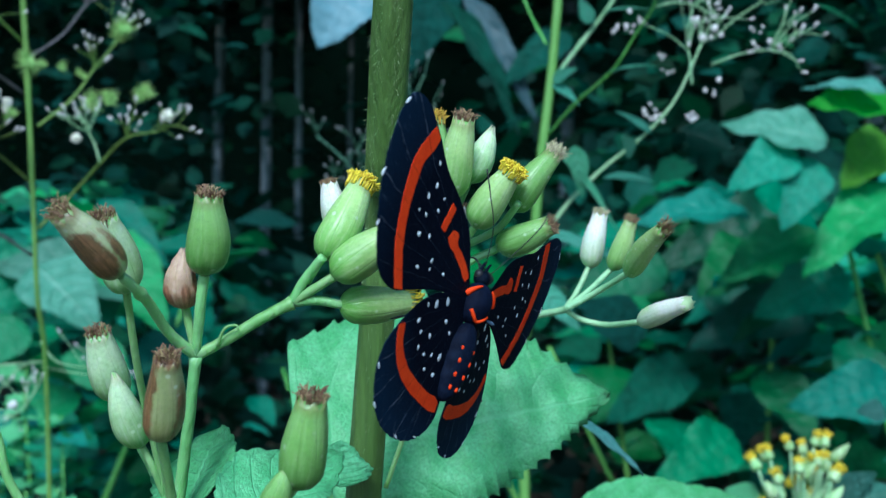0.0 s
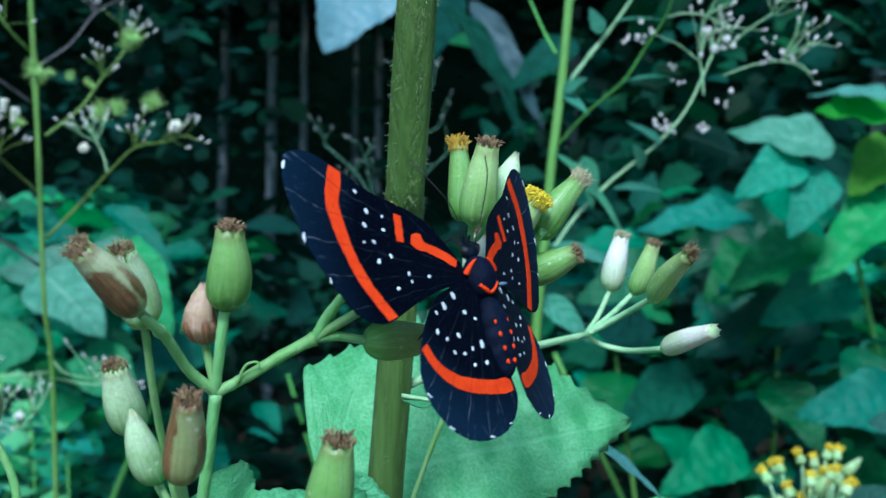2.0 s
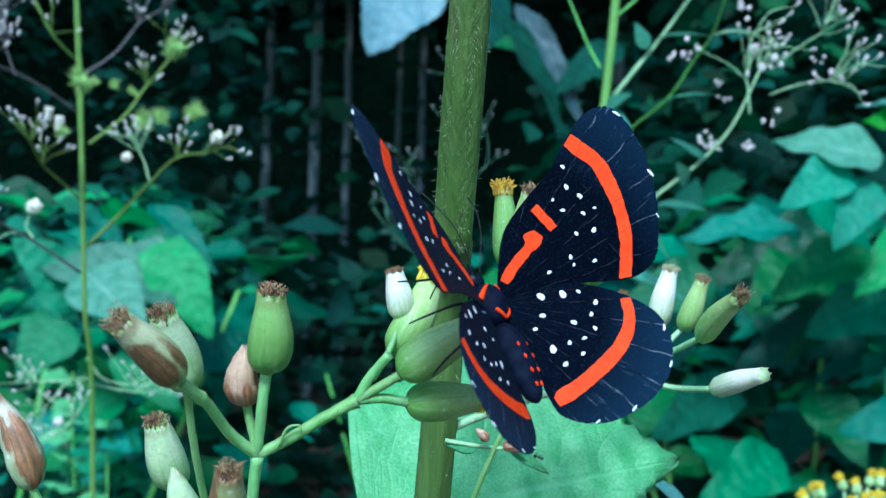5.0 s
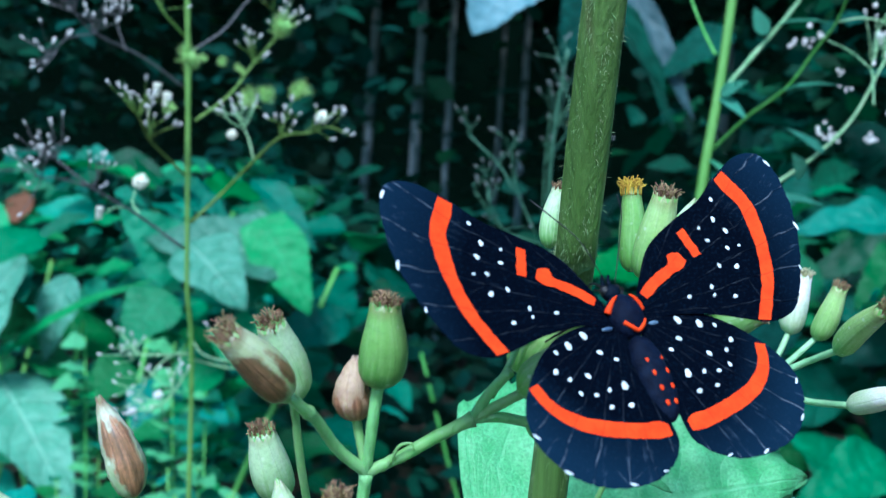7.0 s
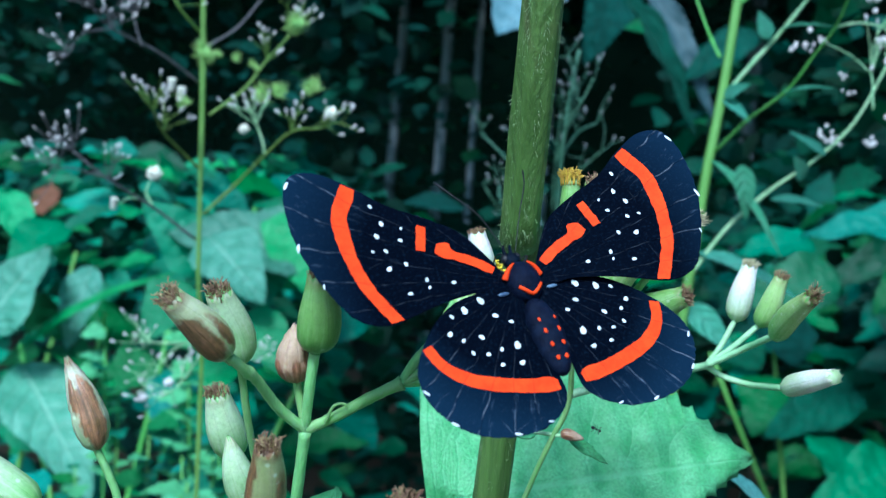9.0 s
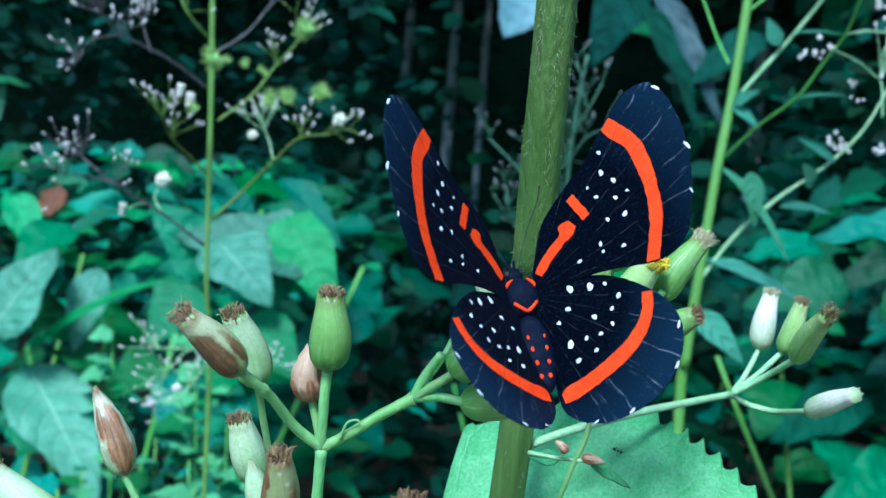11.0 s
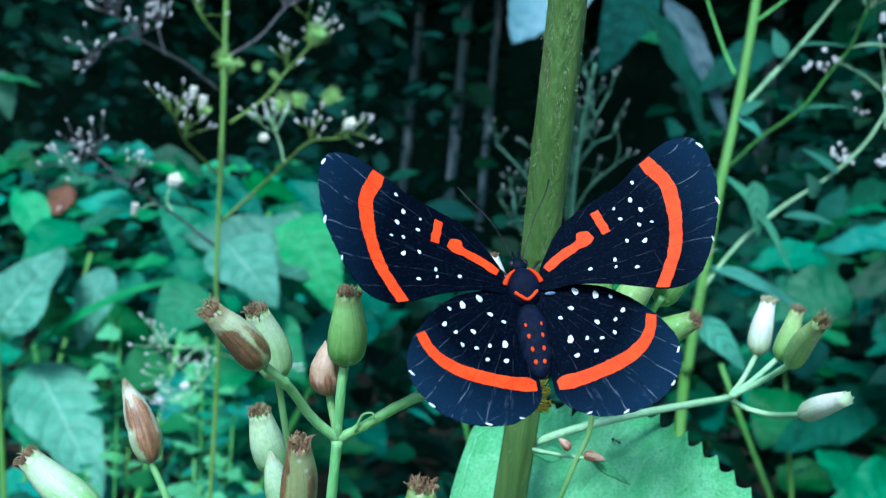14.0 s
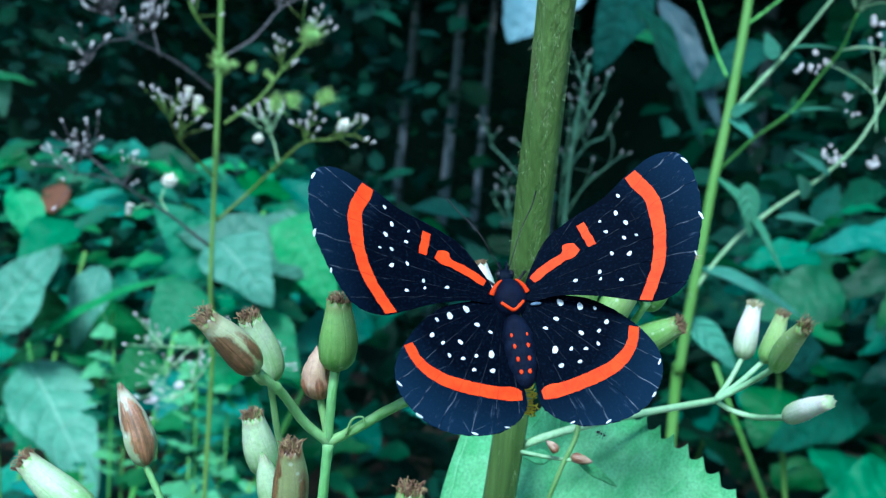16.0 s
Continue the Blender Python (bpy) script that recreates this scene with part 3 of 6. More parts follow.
def many_leaves(name, label, count, box, size, material, seed, keep=None, flat=0.5):
    """Uncountable foliage: folded blades scattered through a box, joined in one mesh."""
    rng = random.Random(seed)
    verts, faces, uvs = [], [], []
    shape = ((0, 0, 0), (0.32, 0.32, 0.05), (0.3, 0.62, 0.02), (0, 1, -0.12), (-0.3, 0.62, 0.02), (-0.32, 0.32, 0.05), (0, 0.5, -0.03))
    tris = ((0, 1, 6), (1, 2, 6), (2, 3, 6), (3, 4, 6), (4, 5, 6), (5, 0, 6))
    made = 0
    while made < count:
        p = Vector([rng.uniform(a, b) for a, b in box])
        if keep and not keep(p, rng):
            continue
        made += 1
        s = rng.uniform(*size)
        e = Euler((rng.gauss(0.25, flat), rng.gauss(0, flat), rng.uniform(0, 6.283)))
        k = len(verts)
        for v in shape:
            q = p + e.to_matrix() @ (Vector(v) * s)
            verts.append(q)
        for t in tris:
            faces.append([k + i for i in t])
            uvs.extend((shape[i][1], shape[i][0] * 3) for i in t)
    me = bpy.data.meshes.new(name)
    me.from_pydata(verts, [], faces)
    layer = me.uv_layers.new(name="blade")
    layer.data.foreach_set("uv", [c for q in uvs for c in q])
    for f in me.polygons:
        f.use_smooth = True
    me.materials.append(material)
    return tagged(new(name, me), label, "foliage", kind="stuff")


def tree(at, height, radius, lean, seed, crown_box, leaves):
    rng = random.Random(seed)
    t = thing("tree", at, "slender grey-barked woodland tree in deep shade", "tree", "trees of the wood")
    bm = bmesh.new()
    tube(bm, [(0, 0, -0.1), (lean * 0.3, 0, height * 0.35), (lean * 0.75, 0.05, height * 0.7), (lean, 0, height)], radius, radius * 0.45, 10, 8, 0.25)
    part("trunk", bm, BARK, t)
    for k in range(5):
        z = height * (0.45 + 0.11 * k)
        a = rng.uniform(0, 6.28)
        bm = bmesh.new()
        tip = Vector((math.cos(a) * 0.9, math.sin(a) * 0.9, 0.5))
        tube(bm, [(lean * z / height, 0, z), (lean * z / height + tip.x * 0.5, tip.y * 0.5, z + 0.35), (lean * z / height + tip.x, tip.y, z + tip.z)], radius * 0.4, radius * 0.12, 6, 5, 0.2)
        part("limb", bm, BARK, t)
    # crown leaves sit above the view, added to shade the wood below
    crown_ob = many_leaves("crown", "", leaves, crown_box, (0.12, 0.3), WOODS_SHADE, seed + 7, lambda p, r: noise.noise(p * 0.9 + Vector((seed, 0, 0))) > -0.15)
    for key in ("label", "category", "kind"):
        if key in crown_ob:
            del crown_ob[key]
    crown_ob.parent = t
    return t


# ---- shrubs of the middle distance ----
BLADES = {}


def blade(kind, material):
    """Shared leaf meshes of length 1, by shape and material."""
    key = (kind, material.name)
    if key not in BLADES:
        shapes = {
            "broad": dict(half_width=0.42, teeth=11, tooth=0.04, fold=0.14, droop=0.22, peak=0.35, wave=0.06),
            "oval": dict(half_width=0.3, teeth=9, tooth=0.03, fold=0.18, droop=0.26, peak=0.42, wave=0.07),
            "long": dict(half_width=0.13, teeth=0, fold=0.2, droop=0.25, peak=0.4, wave=0.04),
            "heart": dict(half_width=0.5, teeth=9, tooth=0.04, fold=0.12, droop=0.18, peak=0.35, cordate=0.5, wave=0.06),
        }
        BLADES[key] = mesh_of("leaf", leaf_mesh(1.0, **shapes[kind]), material)
    return BLADES[key]


def leaf_on(parent, base, tip, width, kind, material, face=(0.1, -0.8, 0.7), label=""):
    """A leaf of a shared shape from base to tip (in the parent's space), its half width given."""
    half = {"broad": 0.42, "oval": 0.3, "long": 0.13, "heart": 0.5}[kind]
    ob = part("leaf", blade(kind, material), None, parent, label)
    length = (Vector(tip) - Vector(base)).length
    ob.matrix_local = leaf_pose(base, tip, face) @ Matrix.Diagonal((width / half, length, length, 1))
    return ob


def shrub(at, seed, listed, filler, spread, tone, group, large=0.0):
    """A broad-leaved shrub: stems from the ground, the leaves that stand out, and more leaves round them."""
    rng = random.Random(seed)
    at = Vector(at)
    s = thing("shrub", at, "leafy green shrub with broad soft leaves in shade", "shrub", group)
    tops = []
    for k in range(4):
        top = Vector((rng.uniform(-spread[0], spread[0]), rng.uniform(-0.1, 0.2), spread[2] * rng.uniform(0.75, 1.0)))
        bm = bmesh.new()
        tube(bm, [(rng.uniform(-0.05, 0.05), rng.uniform(-0.05, 0.05), -0.05), top * 0.5 + Vector((rng.uniform(-0.06, 0.06), 0, 0)), top], 0.006, 0.003, 6, 6, 0.1)
        part("stem", bm, WEED_GREEN, s)
        tops.append(top)
    for base, tip, width, kind, material, face in listed:
        leaf_on(s, Vector(base) - at, Vector(tip) - at, width, kind, material, face)
    for k in range(filler):
        p = Vector((rng.uniform(-1, 1) * spread[0], rng.uniform(0.0, 1.0) * spread[1], spread[2] - rng.random() ** 1.2 * 0.46))
        a = rng.uniform(0, 6.283)
        size = rng.uniform(0.022, 0.05) if rng.random() < 0.55 else rng.uniform(0.05, 0.09)
        if rng.random() < large:
            size = rng.uniform(0.075, 0.14)
        d = Vector((math.cos(a), math.sin(a) * 0.7 - 0.25, rng.uniform(-0.45, 0.25))).normalized() * size
        leaf_on(s, p, p + d, size * rng.uniform(0.26, 0.4), rng.choice(("oval", "broad", "oval", "heart")), rng.choice(tone), (rng.gauss(0, 0.4), rng.gauss(-0.5, 0.4), 1.0))
    return s


FACE = (0.1, -0.9, 0.5)
FLAT = (0.0, -0.45, 1.0)
SLANT = (0.05, -0.6, 1.0)
SHRUBS = (
    # at, listed leaves, filler, spread, tone
    ((0.72, 1.35, 0), (
        ((0.478, 1.240, 1.155), (0.391, 1.220, 1.165), 0.034, "heart", LIME, (0.0, -0.8, 0.9)),
        ((0.400, 1.200, 1.112), (0.296, 1.200, 1.146), 0.036, "broad", LEAF_PALE, (0.1, -0.8, 0.8)),
        ((0.461, 1.200, 1.162), (0.392, 1.250, 1.195), 0.026, "oval", LEAF_PALE, FLAT),
        ((0.365, 1.200, 1.105), (0.291, 1.150, 1.069), 0.027, "broad", SHRUB_BLUE, FACE),
        ((0.388, 1.200, 1.092), (0.344, 1.150, 1.028), 0.026, "broad", SHRUB_BLUE, FACE),
        ((0.494, 1.300, 1.122), (0.438, 1.250, 1.074), 0.030, "heart", LIME, FACE),
        ((0.330, 1.250, 1.040), (0.200, 1.200, 1.050), 0.034, "broad", SHRUB_BLUE, SLANT),
        ((0.420, 1.300, 1.020), (0.300, 1.250, 0.985), 0.040, "broad", SHRUB_BLUE, SLANT),
        ((0.260, 1.350, 0.985), (0.150, 1.300, 0.960), 0.036, "broad", SHRUB_BLUE, FACE),
        ((0.470, 1.350, 0.975), (0.360, 1.300, 0.935), 0.042, "broad", SHRUB, FACE),
        ((0.519, 1.300, 1.071), (0.380, 1.200, 1.001), 0.040, "broad", SHRUB_BLUE, SLANT),
        ((0.482, 1.500, 1.318), (0.566, 1.500, 1.292), 0.012, "long", SHRUB_BLUE, FLAT),
        ((0.439, 1.100, 0.866), (0.330, 1.050, 0.867), 0.032, "oval", SHRUB, FACE),
        ((0.421, 1.200, 0.907), (0.422, 1.100, 0.839), 0.030, "oval", SHRUB, FACE)), 230, (0.34, 0.7, 1.10), (SHRUB, SHRUB, SHRUB_BLUE), 0.6),
    ((0.42, 1.75, 0), (
        ((0.490, 1.600, 1.060), (0.276, 1.500, 0.993), 0.040, "broad", SHRUB, FACE),
        ((0.489, 1.500, 0.942), (0.313, 1.400, 0.898), 0.045, "broad", SHRUB, FACE),
        ((0.381, 1.600, 0.962), (0.394, 1.500, 0.876), 0.038, "broad", SHRUB, FACE),
        ((0.247, 1.500, 0.891), (0.166, 1.500, 0.957), 0.036, "heart", WOODS_SHADE, FACE),
        ((0.285, 1.400, 0.850), (0.195, 1.300, 0.816), 0.034, "heart", DIM, FACE),
        ((0.388, 1.400, 0.850), (0.424, 1.300, 0.797), 0.036, "broad", SHRUB, FACE),
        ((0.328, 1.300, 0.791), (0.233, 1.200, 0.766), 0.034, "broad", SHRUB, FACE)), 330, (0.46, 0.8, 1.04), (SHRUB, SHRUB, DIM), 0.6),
    ((-0.05, 2.3, 0), (
        ((-0.150, 2.200, 1.550), (-0.222, 2.100, 1.385), 0.085, "heart", LEAF_DULL, (0.2, -1.0, 0.3)),
        # these leaves hang in the open, so their shade is in the colour
        ((-0.003, 1.600, 1.345), (0.118, 1.500, 1.188), 0.020, "oval", WOODS_SHADE, FLAT),
        ((0.006, 1.900, 1.447), (-0.058, 1.850, 1.300), 0.045, "oval", WOODS_SHADE, FACE),
        ((0.035, 1.900, 1.420), (0.155, 1.800, 1.230), 0.022, "oval", LEAF_DULL_SHADED, (0.3, -1.0, 0.0)),
        ((0.210, 1.900, 1.354), (0.102, 1.800, 1.283), 0.030, "oval", DIM, FACE)), 60, (0.4, 0.5, 0.95), (WOODS_SHADE, SHRUB), 0.0),
    ((-0.55, 1.35, 0), (
        ((-0.332, 1.300, 0.962), (-0.492, 1.250, 1.010), 0.055, "broad", LEAF_PALE, (0.1, -0.7, 0.8)),
        ((-0.425, 1.200, 0.983), (-0.346, 1.150, 0.933), 0.040, "broad", LEAF_PALE, (0.0, -0.7, 0.8)),
        ((-0.443, 1.200, 0.930), (-0.475, 1.150, 0.877), 0.034, "broad", SHRUB_BLUE, FACE),
        ((-0.373, 1.200, 0.895), (-0.312, 1.150, 0.854), 0.030, "heart", SHRUB_BLUE, FACE),
        ((-0.417, 1.400, 1.061), (-0.317, 1.350, 1.001), 0.022, "oval", SHRUB, FLAT),
        ((-0.369, 1.300, 1.001), (-0.302, 1.250, 0.918), 0.035, "heart", SHRUB_BLUE, FACE),
        ((-0.459, 1.370, 0.969), (-0.344, 1.300, 1.002), 0.034, "heart", SHRUB, FACE),
        ((-0.472, 1.500, 1.025), (-0.360, 1.450, 1.007), 0.022, "oval", SHRUB, FLAT),
        ((-0.450, 1.300, 0.943), (-0.517, 1.250, 1.019), 0.040, "broad", SHRUB_BLUE, FACE),
        ((-0.382, 1.300, 0.956), (-0.382, 1.250, 0.899), 0.024, "heart", SHRUB, FACE),
        ((-0.291, 1.400, 0.899), (-0.361, 1.300, 0.872), 0.034, "broad", SHRUB, FACE),
        ((-0.481, 1.300, 0.820), (-0.471, 1.200, 0.769), 0.032, "broad", SHRUB_BLUE, FACE),
        ((-0.520, 1.300, 0.835), (-0.560, 1.250, 0.799), 0.030, "broad", SHRUB, FACE)), 230, (0.26, 0.7, 1.03), (SHRUB, SHRUB, SHRUB_BLUE), 0.15),
    ((-0.85, 1.5, 0), (
        ((-0.722, 1.370, 0.801), (-0.572, 1.250, 0.704), 0.052, "oval", LEAF_PALE, (0.1, -0.6, 0.8)),
        ((-0.736, 1.300, 0.848), (-0.672, 1.300, 0.957), 0.045, "broad", LEAF_PALE, FACE),
        ((-0.720, 1.350, 0.811), (-0.534, 1.300, 0.979), 0.018, "long", SHRUB_BLUE, FLAT),
        ((-0.648, 1.400, 0.930), (-0.661, 1.350, 0.834), 0.028, "oval", LEAF_PALE, FACE),
        ((-0.704, 1.400, 0.819), (-0.556, 1.300, 0.820), 0.024, "broad", SHRUB_BLUE, FLAT),
        ((-0.889, 1.500, 1.170), (-0.820, 1.500, 1.183), 0.014, "oval", SHRUB_BLUE, FLAT),
        ((-0.890, 1.500, 1.185), (-0.851, 1.500, 1.125), 0.025, "oval", LEAF_PALE, FLAT),
        ((-0.870, 1.500, 1.052), (-0.815, 1.500, 1.100), 0.026, "oval", SHRUB_BLUE, FLAT),
        ((-1.000, 2.000, 1.026), (-1.081, 2.000, 0.998), 0.035, "oval", BROWN_LEAF, FACE),
        ((-0.833, 1.500, 1.023), (-0.757, 1.450, 0.943), 0.026, "oval", SHRUB_BLUE, FLAT),
        ((-0.673, 1.500, 1.005), (-0.736, 1.450, 0.975), 0.022, "oval", SHRUB_BLUE, FLAT)), 260, (0.36, 0.7, 1.1), (SHRUB, SHRUB_BLUE, SHRUB_BLUE), 0.12),
)


# ---- the flowering plant on which the butterfly sits ----
def head(plant, base, tip, width, material, tuft=DRY, point=False, body=0.86, seed=0, label="", count=26, fresh=False):
    base, tip = Vector(base), Vector(tip)
    mouth = base.lerp(tip, 1.0 if point else body)
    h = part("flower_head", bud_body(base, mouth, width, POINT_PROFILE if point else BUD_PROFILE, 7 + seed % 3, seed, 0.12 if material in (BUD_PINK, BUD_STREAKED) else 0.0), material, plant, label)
    if tuft:
        bm = crown(mouth, tip - base, width * (0.9 if fresh else 0.72), (tip - mouth).length * (1.25 if fresh else 1.15), int(count * 3.6), seed, 1.0, 0.5 if not fresh else 0.55, 1.5 if fresh else 0.0)
        part("floret_tuft", bm, tuft, h, "yellow florets" if fresh else "dry brown florets")
    return h


def stalk(plant, points, r0, r1=None, material=GREEN, name="branch", knots=()):
    bm = bmesh.new()
    tube(bm, points, r0 * 0.65, r1 and r1 * 0.65, 10, 8, 0.12, 0, knots)
    return part(name, bm, material, plant)


BASE = (-0.036, 0.130, 0.000)


def flowering_plant():
    plant = thing("flowering_plant", BASE, "tall hairy-stemmed herb with green, yellow and withered flower heads", "plant")
    bm = bmesh.new()
    line = [(0, 0, -0.03), (0.004, -0.004, 0.3), (0.0137, -0.0030, 0.75), (0.02976, 0.00300, 0.98000), (0.03131, -0.00550, 1.00921), (0.03256, -0.01400, 1.03451), (0.03357, -0.02200, 1.05510)]
    tube(bm, line, 0.00182, 0.0020, 20, 10, 0.05, 6)
    stem = part("stem", bm, STEM, plant, "ridged olive stem covered in fine hairs")
    rng = random.Random(3)
    path = [q for q in smooth_path(line[2:], 80) if q.z > 0.955]
    for tuft in range(2):
        bm = bmesh.new()
        for k in range(4200):
            i = rng.randrange(len(path) - 1)
            p, d = path[i].lerp(path[i + 1], rng.random()), (path[i + 1] - path[i]).normalized()
            a = rng.uniform(0, 6.283)
            out = Vector((math.cos(a), math.sin(a), 0))
            out = (out - d * out.dot(d)).normalized()
            q = p + out * 0.0018
            tip = q + out * (rng.uniform(0.0003, 0.0008) if rng.random() < 0.06 else rng.uniform(0.0001, 0.0003)) + d * rng.uniform(-0.0007, 0.0003) + d.cross(out) * rng.uniform(-0.0002, 0.0002)
            side = d.cross(out) * 0.00003
            v = [bm.verts.new(c) for c in (q - side, q + side, tip)]
            w = bm.verts.new(q + d * 0.00007)
            bm.faces.new(v)
            bm.faces.new((v[0], w, v[2]))
            bm.faces.new((w, v[1], v[2]))
        tagged(part("stem_hair", bm, HAIR, stem, "", False), kind="stuff")
    # left flower branch
    fork = (0.01645, -0.03020, 0.99113)
    stalk(plant, [(0.01445, -0.02400, 0.96391), (0.01540, -0.02700, 0.97845), (0.01606, -0.02900, 0.98571), fork], 0.00085, 0.0007, knots=(1.0,))
    stalk(plant, [(0.01445, -0.02400, 0.96391), (0.01982, -0.01800, 0.95362), (0.02828, -0.01000, 0.94844), (0.03152, -0.00500, 0.94797)], 0.0010, 0.0012)
    stalk(plant, [fork, (0.01670, -0.03150, 0.99456), (0.01691, -0.03200, 0.99792)], 0.0006, 0.0007)
    head(plant, (0.01695, -0.03200, 0.99801), (0.01706, -0.03350, 1.00530), 0.00350, BUD_GREEN, DRY, seed=1, label="plump green bud with a dry brown tuft", count=34)
    stalk(plant, [fork, (0.01588, -0.03000, 0.99293), (0.01528, -0.03000, 0.99514)], 0.0005, 0.00055)
    head(plant, (0.01520, -0.03000, 0.99499), (0.01496, -0.03100, 0.99977), 0.00264, BUD_PINK, None, True, seed=2, label="dry pinkish brown bud")
    stalk(plant, [fork, (0.01448, -0.03200, 0.99308), (0.01319, -0.03500, 0.99579), (0.01240, -0.03700, 0.99709), (0.01167, -0.03800, 0.99797)], 0.0007, 0.0006, knots=(0.62,))
    head(plant, (0.01154, -0.03800, 0.99805), (0.00746, -0.04300, 1.00329), 0.00300, BUD_BROWN, DRY, seed=3, label="withered bud with brown patches and dark tuft", body=0.84)
    stalk(plant, [(0.01397, -0.02300, 0.97627), (0.01194, -0.02500, 0.98465), (0.01113, -0.02800, 0.99045), (0.01050, -0.03040, 0.99630)], 0.0005, 0.0005)
    head(plant, (0.01060, -0.03050, 0.99600), (0.00868, -0.03350, 1.00290), 0.00340, BUD_PALE, DRY, seed=4, label="pale green bud with a brown tuft")
    head(plant, (0.00818, -0.02000, 0.98523), (0.00644, -0.02300, 0.99231), 0.00351, BUD_PALE, DRY, seed=5, label="pale green bud with a brown tuft")
    stalk(plant, [(0.01366, -0.02100, 0.97544), (0.01129, -0.02000, 0.97945), (0.00947, -0.02000, 0.98246), (0.00817, -0.02000, 0.98538)], 0.0005, 0.0005)
    head(plant, (0.01130, -0.02400, 0.98190), (0.00910, -0.02600, 0.98830), 0.00308, BUD_PALE, None, True, seed=6, label="closed pale green bud")
    stalk(plant, [(0.01397, -0.02300, 0.97627), (0.01250, -0.02400, 0.98000), (0.01128, -0.02400, 0.98210)], 0.0005, 0.0005)
    head(plant, (0.01539, -0.03850, 0.98590), (0.01614, -0.04200, 0.99353), 0.00310, BUD_RUST, DRY, seed=7, label="withered brown and green bud", count=34)
    stalk(plant, [(0.01445, -0.02400, 0.96391), (0.01628, -0.03300, 0.97643), (0.01594, -0.03600, 0.98169), (0.01544, -0.03850, 0.98600)], 0.0007, 0.0006)
    # branch that reaches to the flowers under the butterfly
    node = (0.02395, -0.03000, 0.99603)
    stalk(plant, [fork, (0.01883, -0.03050, 0.99264), (0.02146, -0.03050, 0.99451), node], 0.00068, 0.00075, knots=(1.0,))
    stalk(plant, [(0.01819, -0.03100, 0.99220), (0.01880, -0.03150, 0.99369), (0.01968, -0.03150, 0.99403), (0.01990, -0.03150, 0.99358)], 0.00022, 0.00012)
    stalk(plant, [node, (0.02491, -0.03050, 0.99806), (0.02629, -0.03150, 1.00008)], 0.00065, 0.0006)
    pressed = head(plant, (0.02626, -0.03050, 0.99988), (0.02932, -0.02750, 1.00713), 0.00330, BUD_MID, YELLOW, seed=8, label="green head opening in yellow florets", count=60, fresh=True)
    stalk(plant, [(0.02513, -0.03000, 0.99780), (0.02627, -0.02800, 1.00012), (0.02701, -0.02600, 1.00260)], 0.0004, 0.0004)
    nudged = head(plant, (0.02714, -0.02600, 1.00227), (0.02595, -0.02600, 1.00669), 0.00234, BUD_WHITE, DRY, seed=9, label="small pale bud with a brown tuft")
    stalk(plant, [node, (0.02566, -0.03050, 0.99732), (0.02730, -0.03100, 0.99850)], 0.0006, 0.0006)
    head(plant, (0.02713, -0.03100, 0.99858), (0.03331, -0.03150, 1.00330), 0.00350, BUD_MID, DRY_PALE, seed=10, label="green head with pale dry florets", body=0.88)
    stalk(plant, [node, (0.02593, -0.03000, 0.99636), (0.02808, -0.02950, 0.99609)], 0.0006, 0.0006)
    head(plant, (0.02790, -0.02950, 0.99603), (0.03486, -0.02650, 0.99647), 0.00330, BUD_MID, YELLOW, seed=11, label="green head with fading yellow florets", body=0.86, count=20, fresh=True)
    # low buds in front
    head(plant, (0.02620, -0.04300, 0.98405), (0.02690, -0.04500, 0.99192), 0.00343, BUD_GREEN, DRY, seed=12, label="plump green bud with a dry brown tuft", count=36)
    stalk(plant, [(0.01445, -0.02400, 0.96391), (0.02007, -0.03800, 0.97600), (0.02330, -0.04250, 0.98060), (0.02620, -0.04350, 0.98474)], 0.0008, 0.0008)
    head(plant, (0.02420, -0.04400, 0.98216), (0.02540, -0.04450, 0.98577), 0.00216, BUD_GREEN, None, True, seed=13)
    head(plant, (-0.00157, -0.02840, 0.98657), (-0.00490, -0.02840, 0.99388), 0.00280, BUD_STREAKED, None, True, seed=14, label="narrow withered bud with brown streaks")
    stalk(plant, [(0.01445, -0.02400, 0.96391), (0.00272, -0.02750, 0.97686), (0.00014, -0.02800, 0.98307), (-0.00181, -0.02840, 0.98686)], 0.0007, 0.0005)
    head(plant, (-0.00445, -0.03300, 0.98230), (-0.01197, -0.03400, 0.98751), 0.00359, BUD_PALE, DRY, seed=15, label="pale bud with a dry tuft")
    stalk(plant, [(0.01445, -0.02400, 0.96391), (0.00219, -0.03000, 0.97538), (-0.00173, -0.03200, 0.98009), (-0.00431, -0.03300, 0.98258)], 0.0009, 0.0007)
    # flower cluster behind the butterfly
    c0 = (0.03802, -0.00600, 0.99654)
    stalk(plant, [(0.03352, -0.00200, 0.97389), (0.03543, -0.00200, 0.98099), (0.03701, -0.00250, 0.98615), (0.03839, -0.00300, 0.99047), c0, (0.03759, -0.00800, 1.00241), (0.03748, -0.00900, 1.00629)], 0.00042, 0.0005, GREEN)
    sunk = [head(plant, (0.03658, -0.00600, 1.00643), (0.03572, -0.00500, 1.01526), 0.00265, BUD_GREEN, OCHRE, seed=16, label="green head with ochre florets", count=44, fresh=True)]
    sunk += [head(plant, (0.03755, -0.01000, 1.00608), (0.03836, -0.01200, 1.01515), 0.00350, BUD_MID, DRY, seed=17, label="green head with a brown tuft", count=30)]
    stalk(plant, [(0.03762, -0.00800, 1.00355), (0.03892, -0.00700, 1.00534), (0.03967, -0.00700, 1.00759)], 0.0004, 0.0004)
    head(plant, (0.03946, -0.00700, 1.00734), (0.04155, -0.00700, 1.01312), 0.00301, BUD_PALE, None, True, seed=18, label="closed pale green bud")
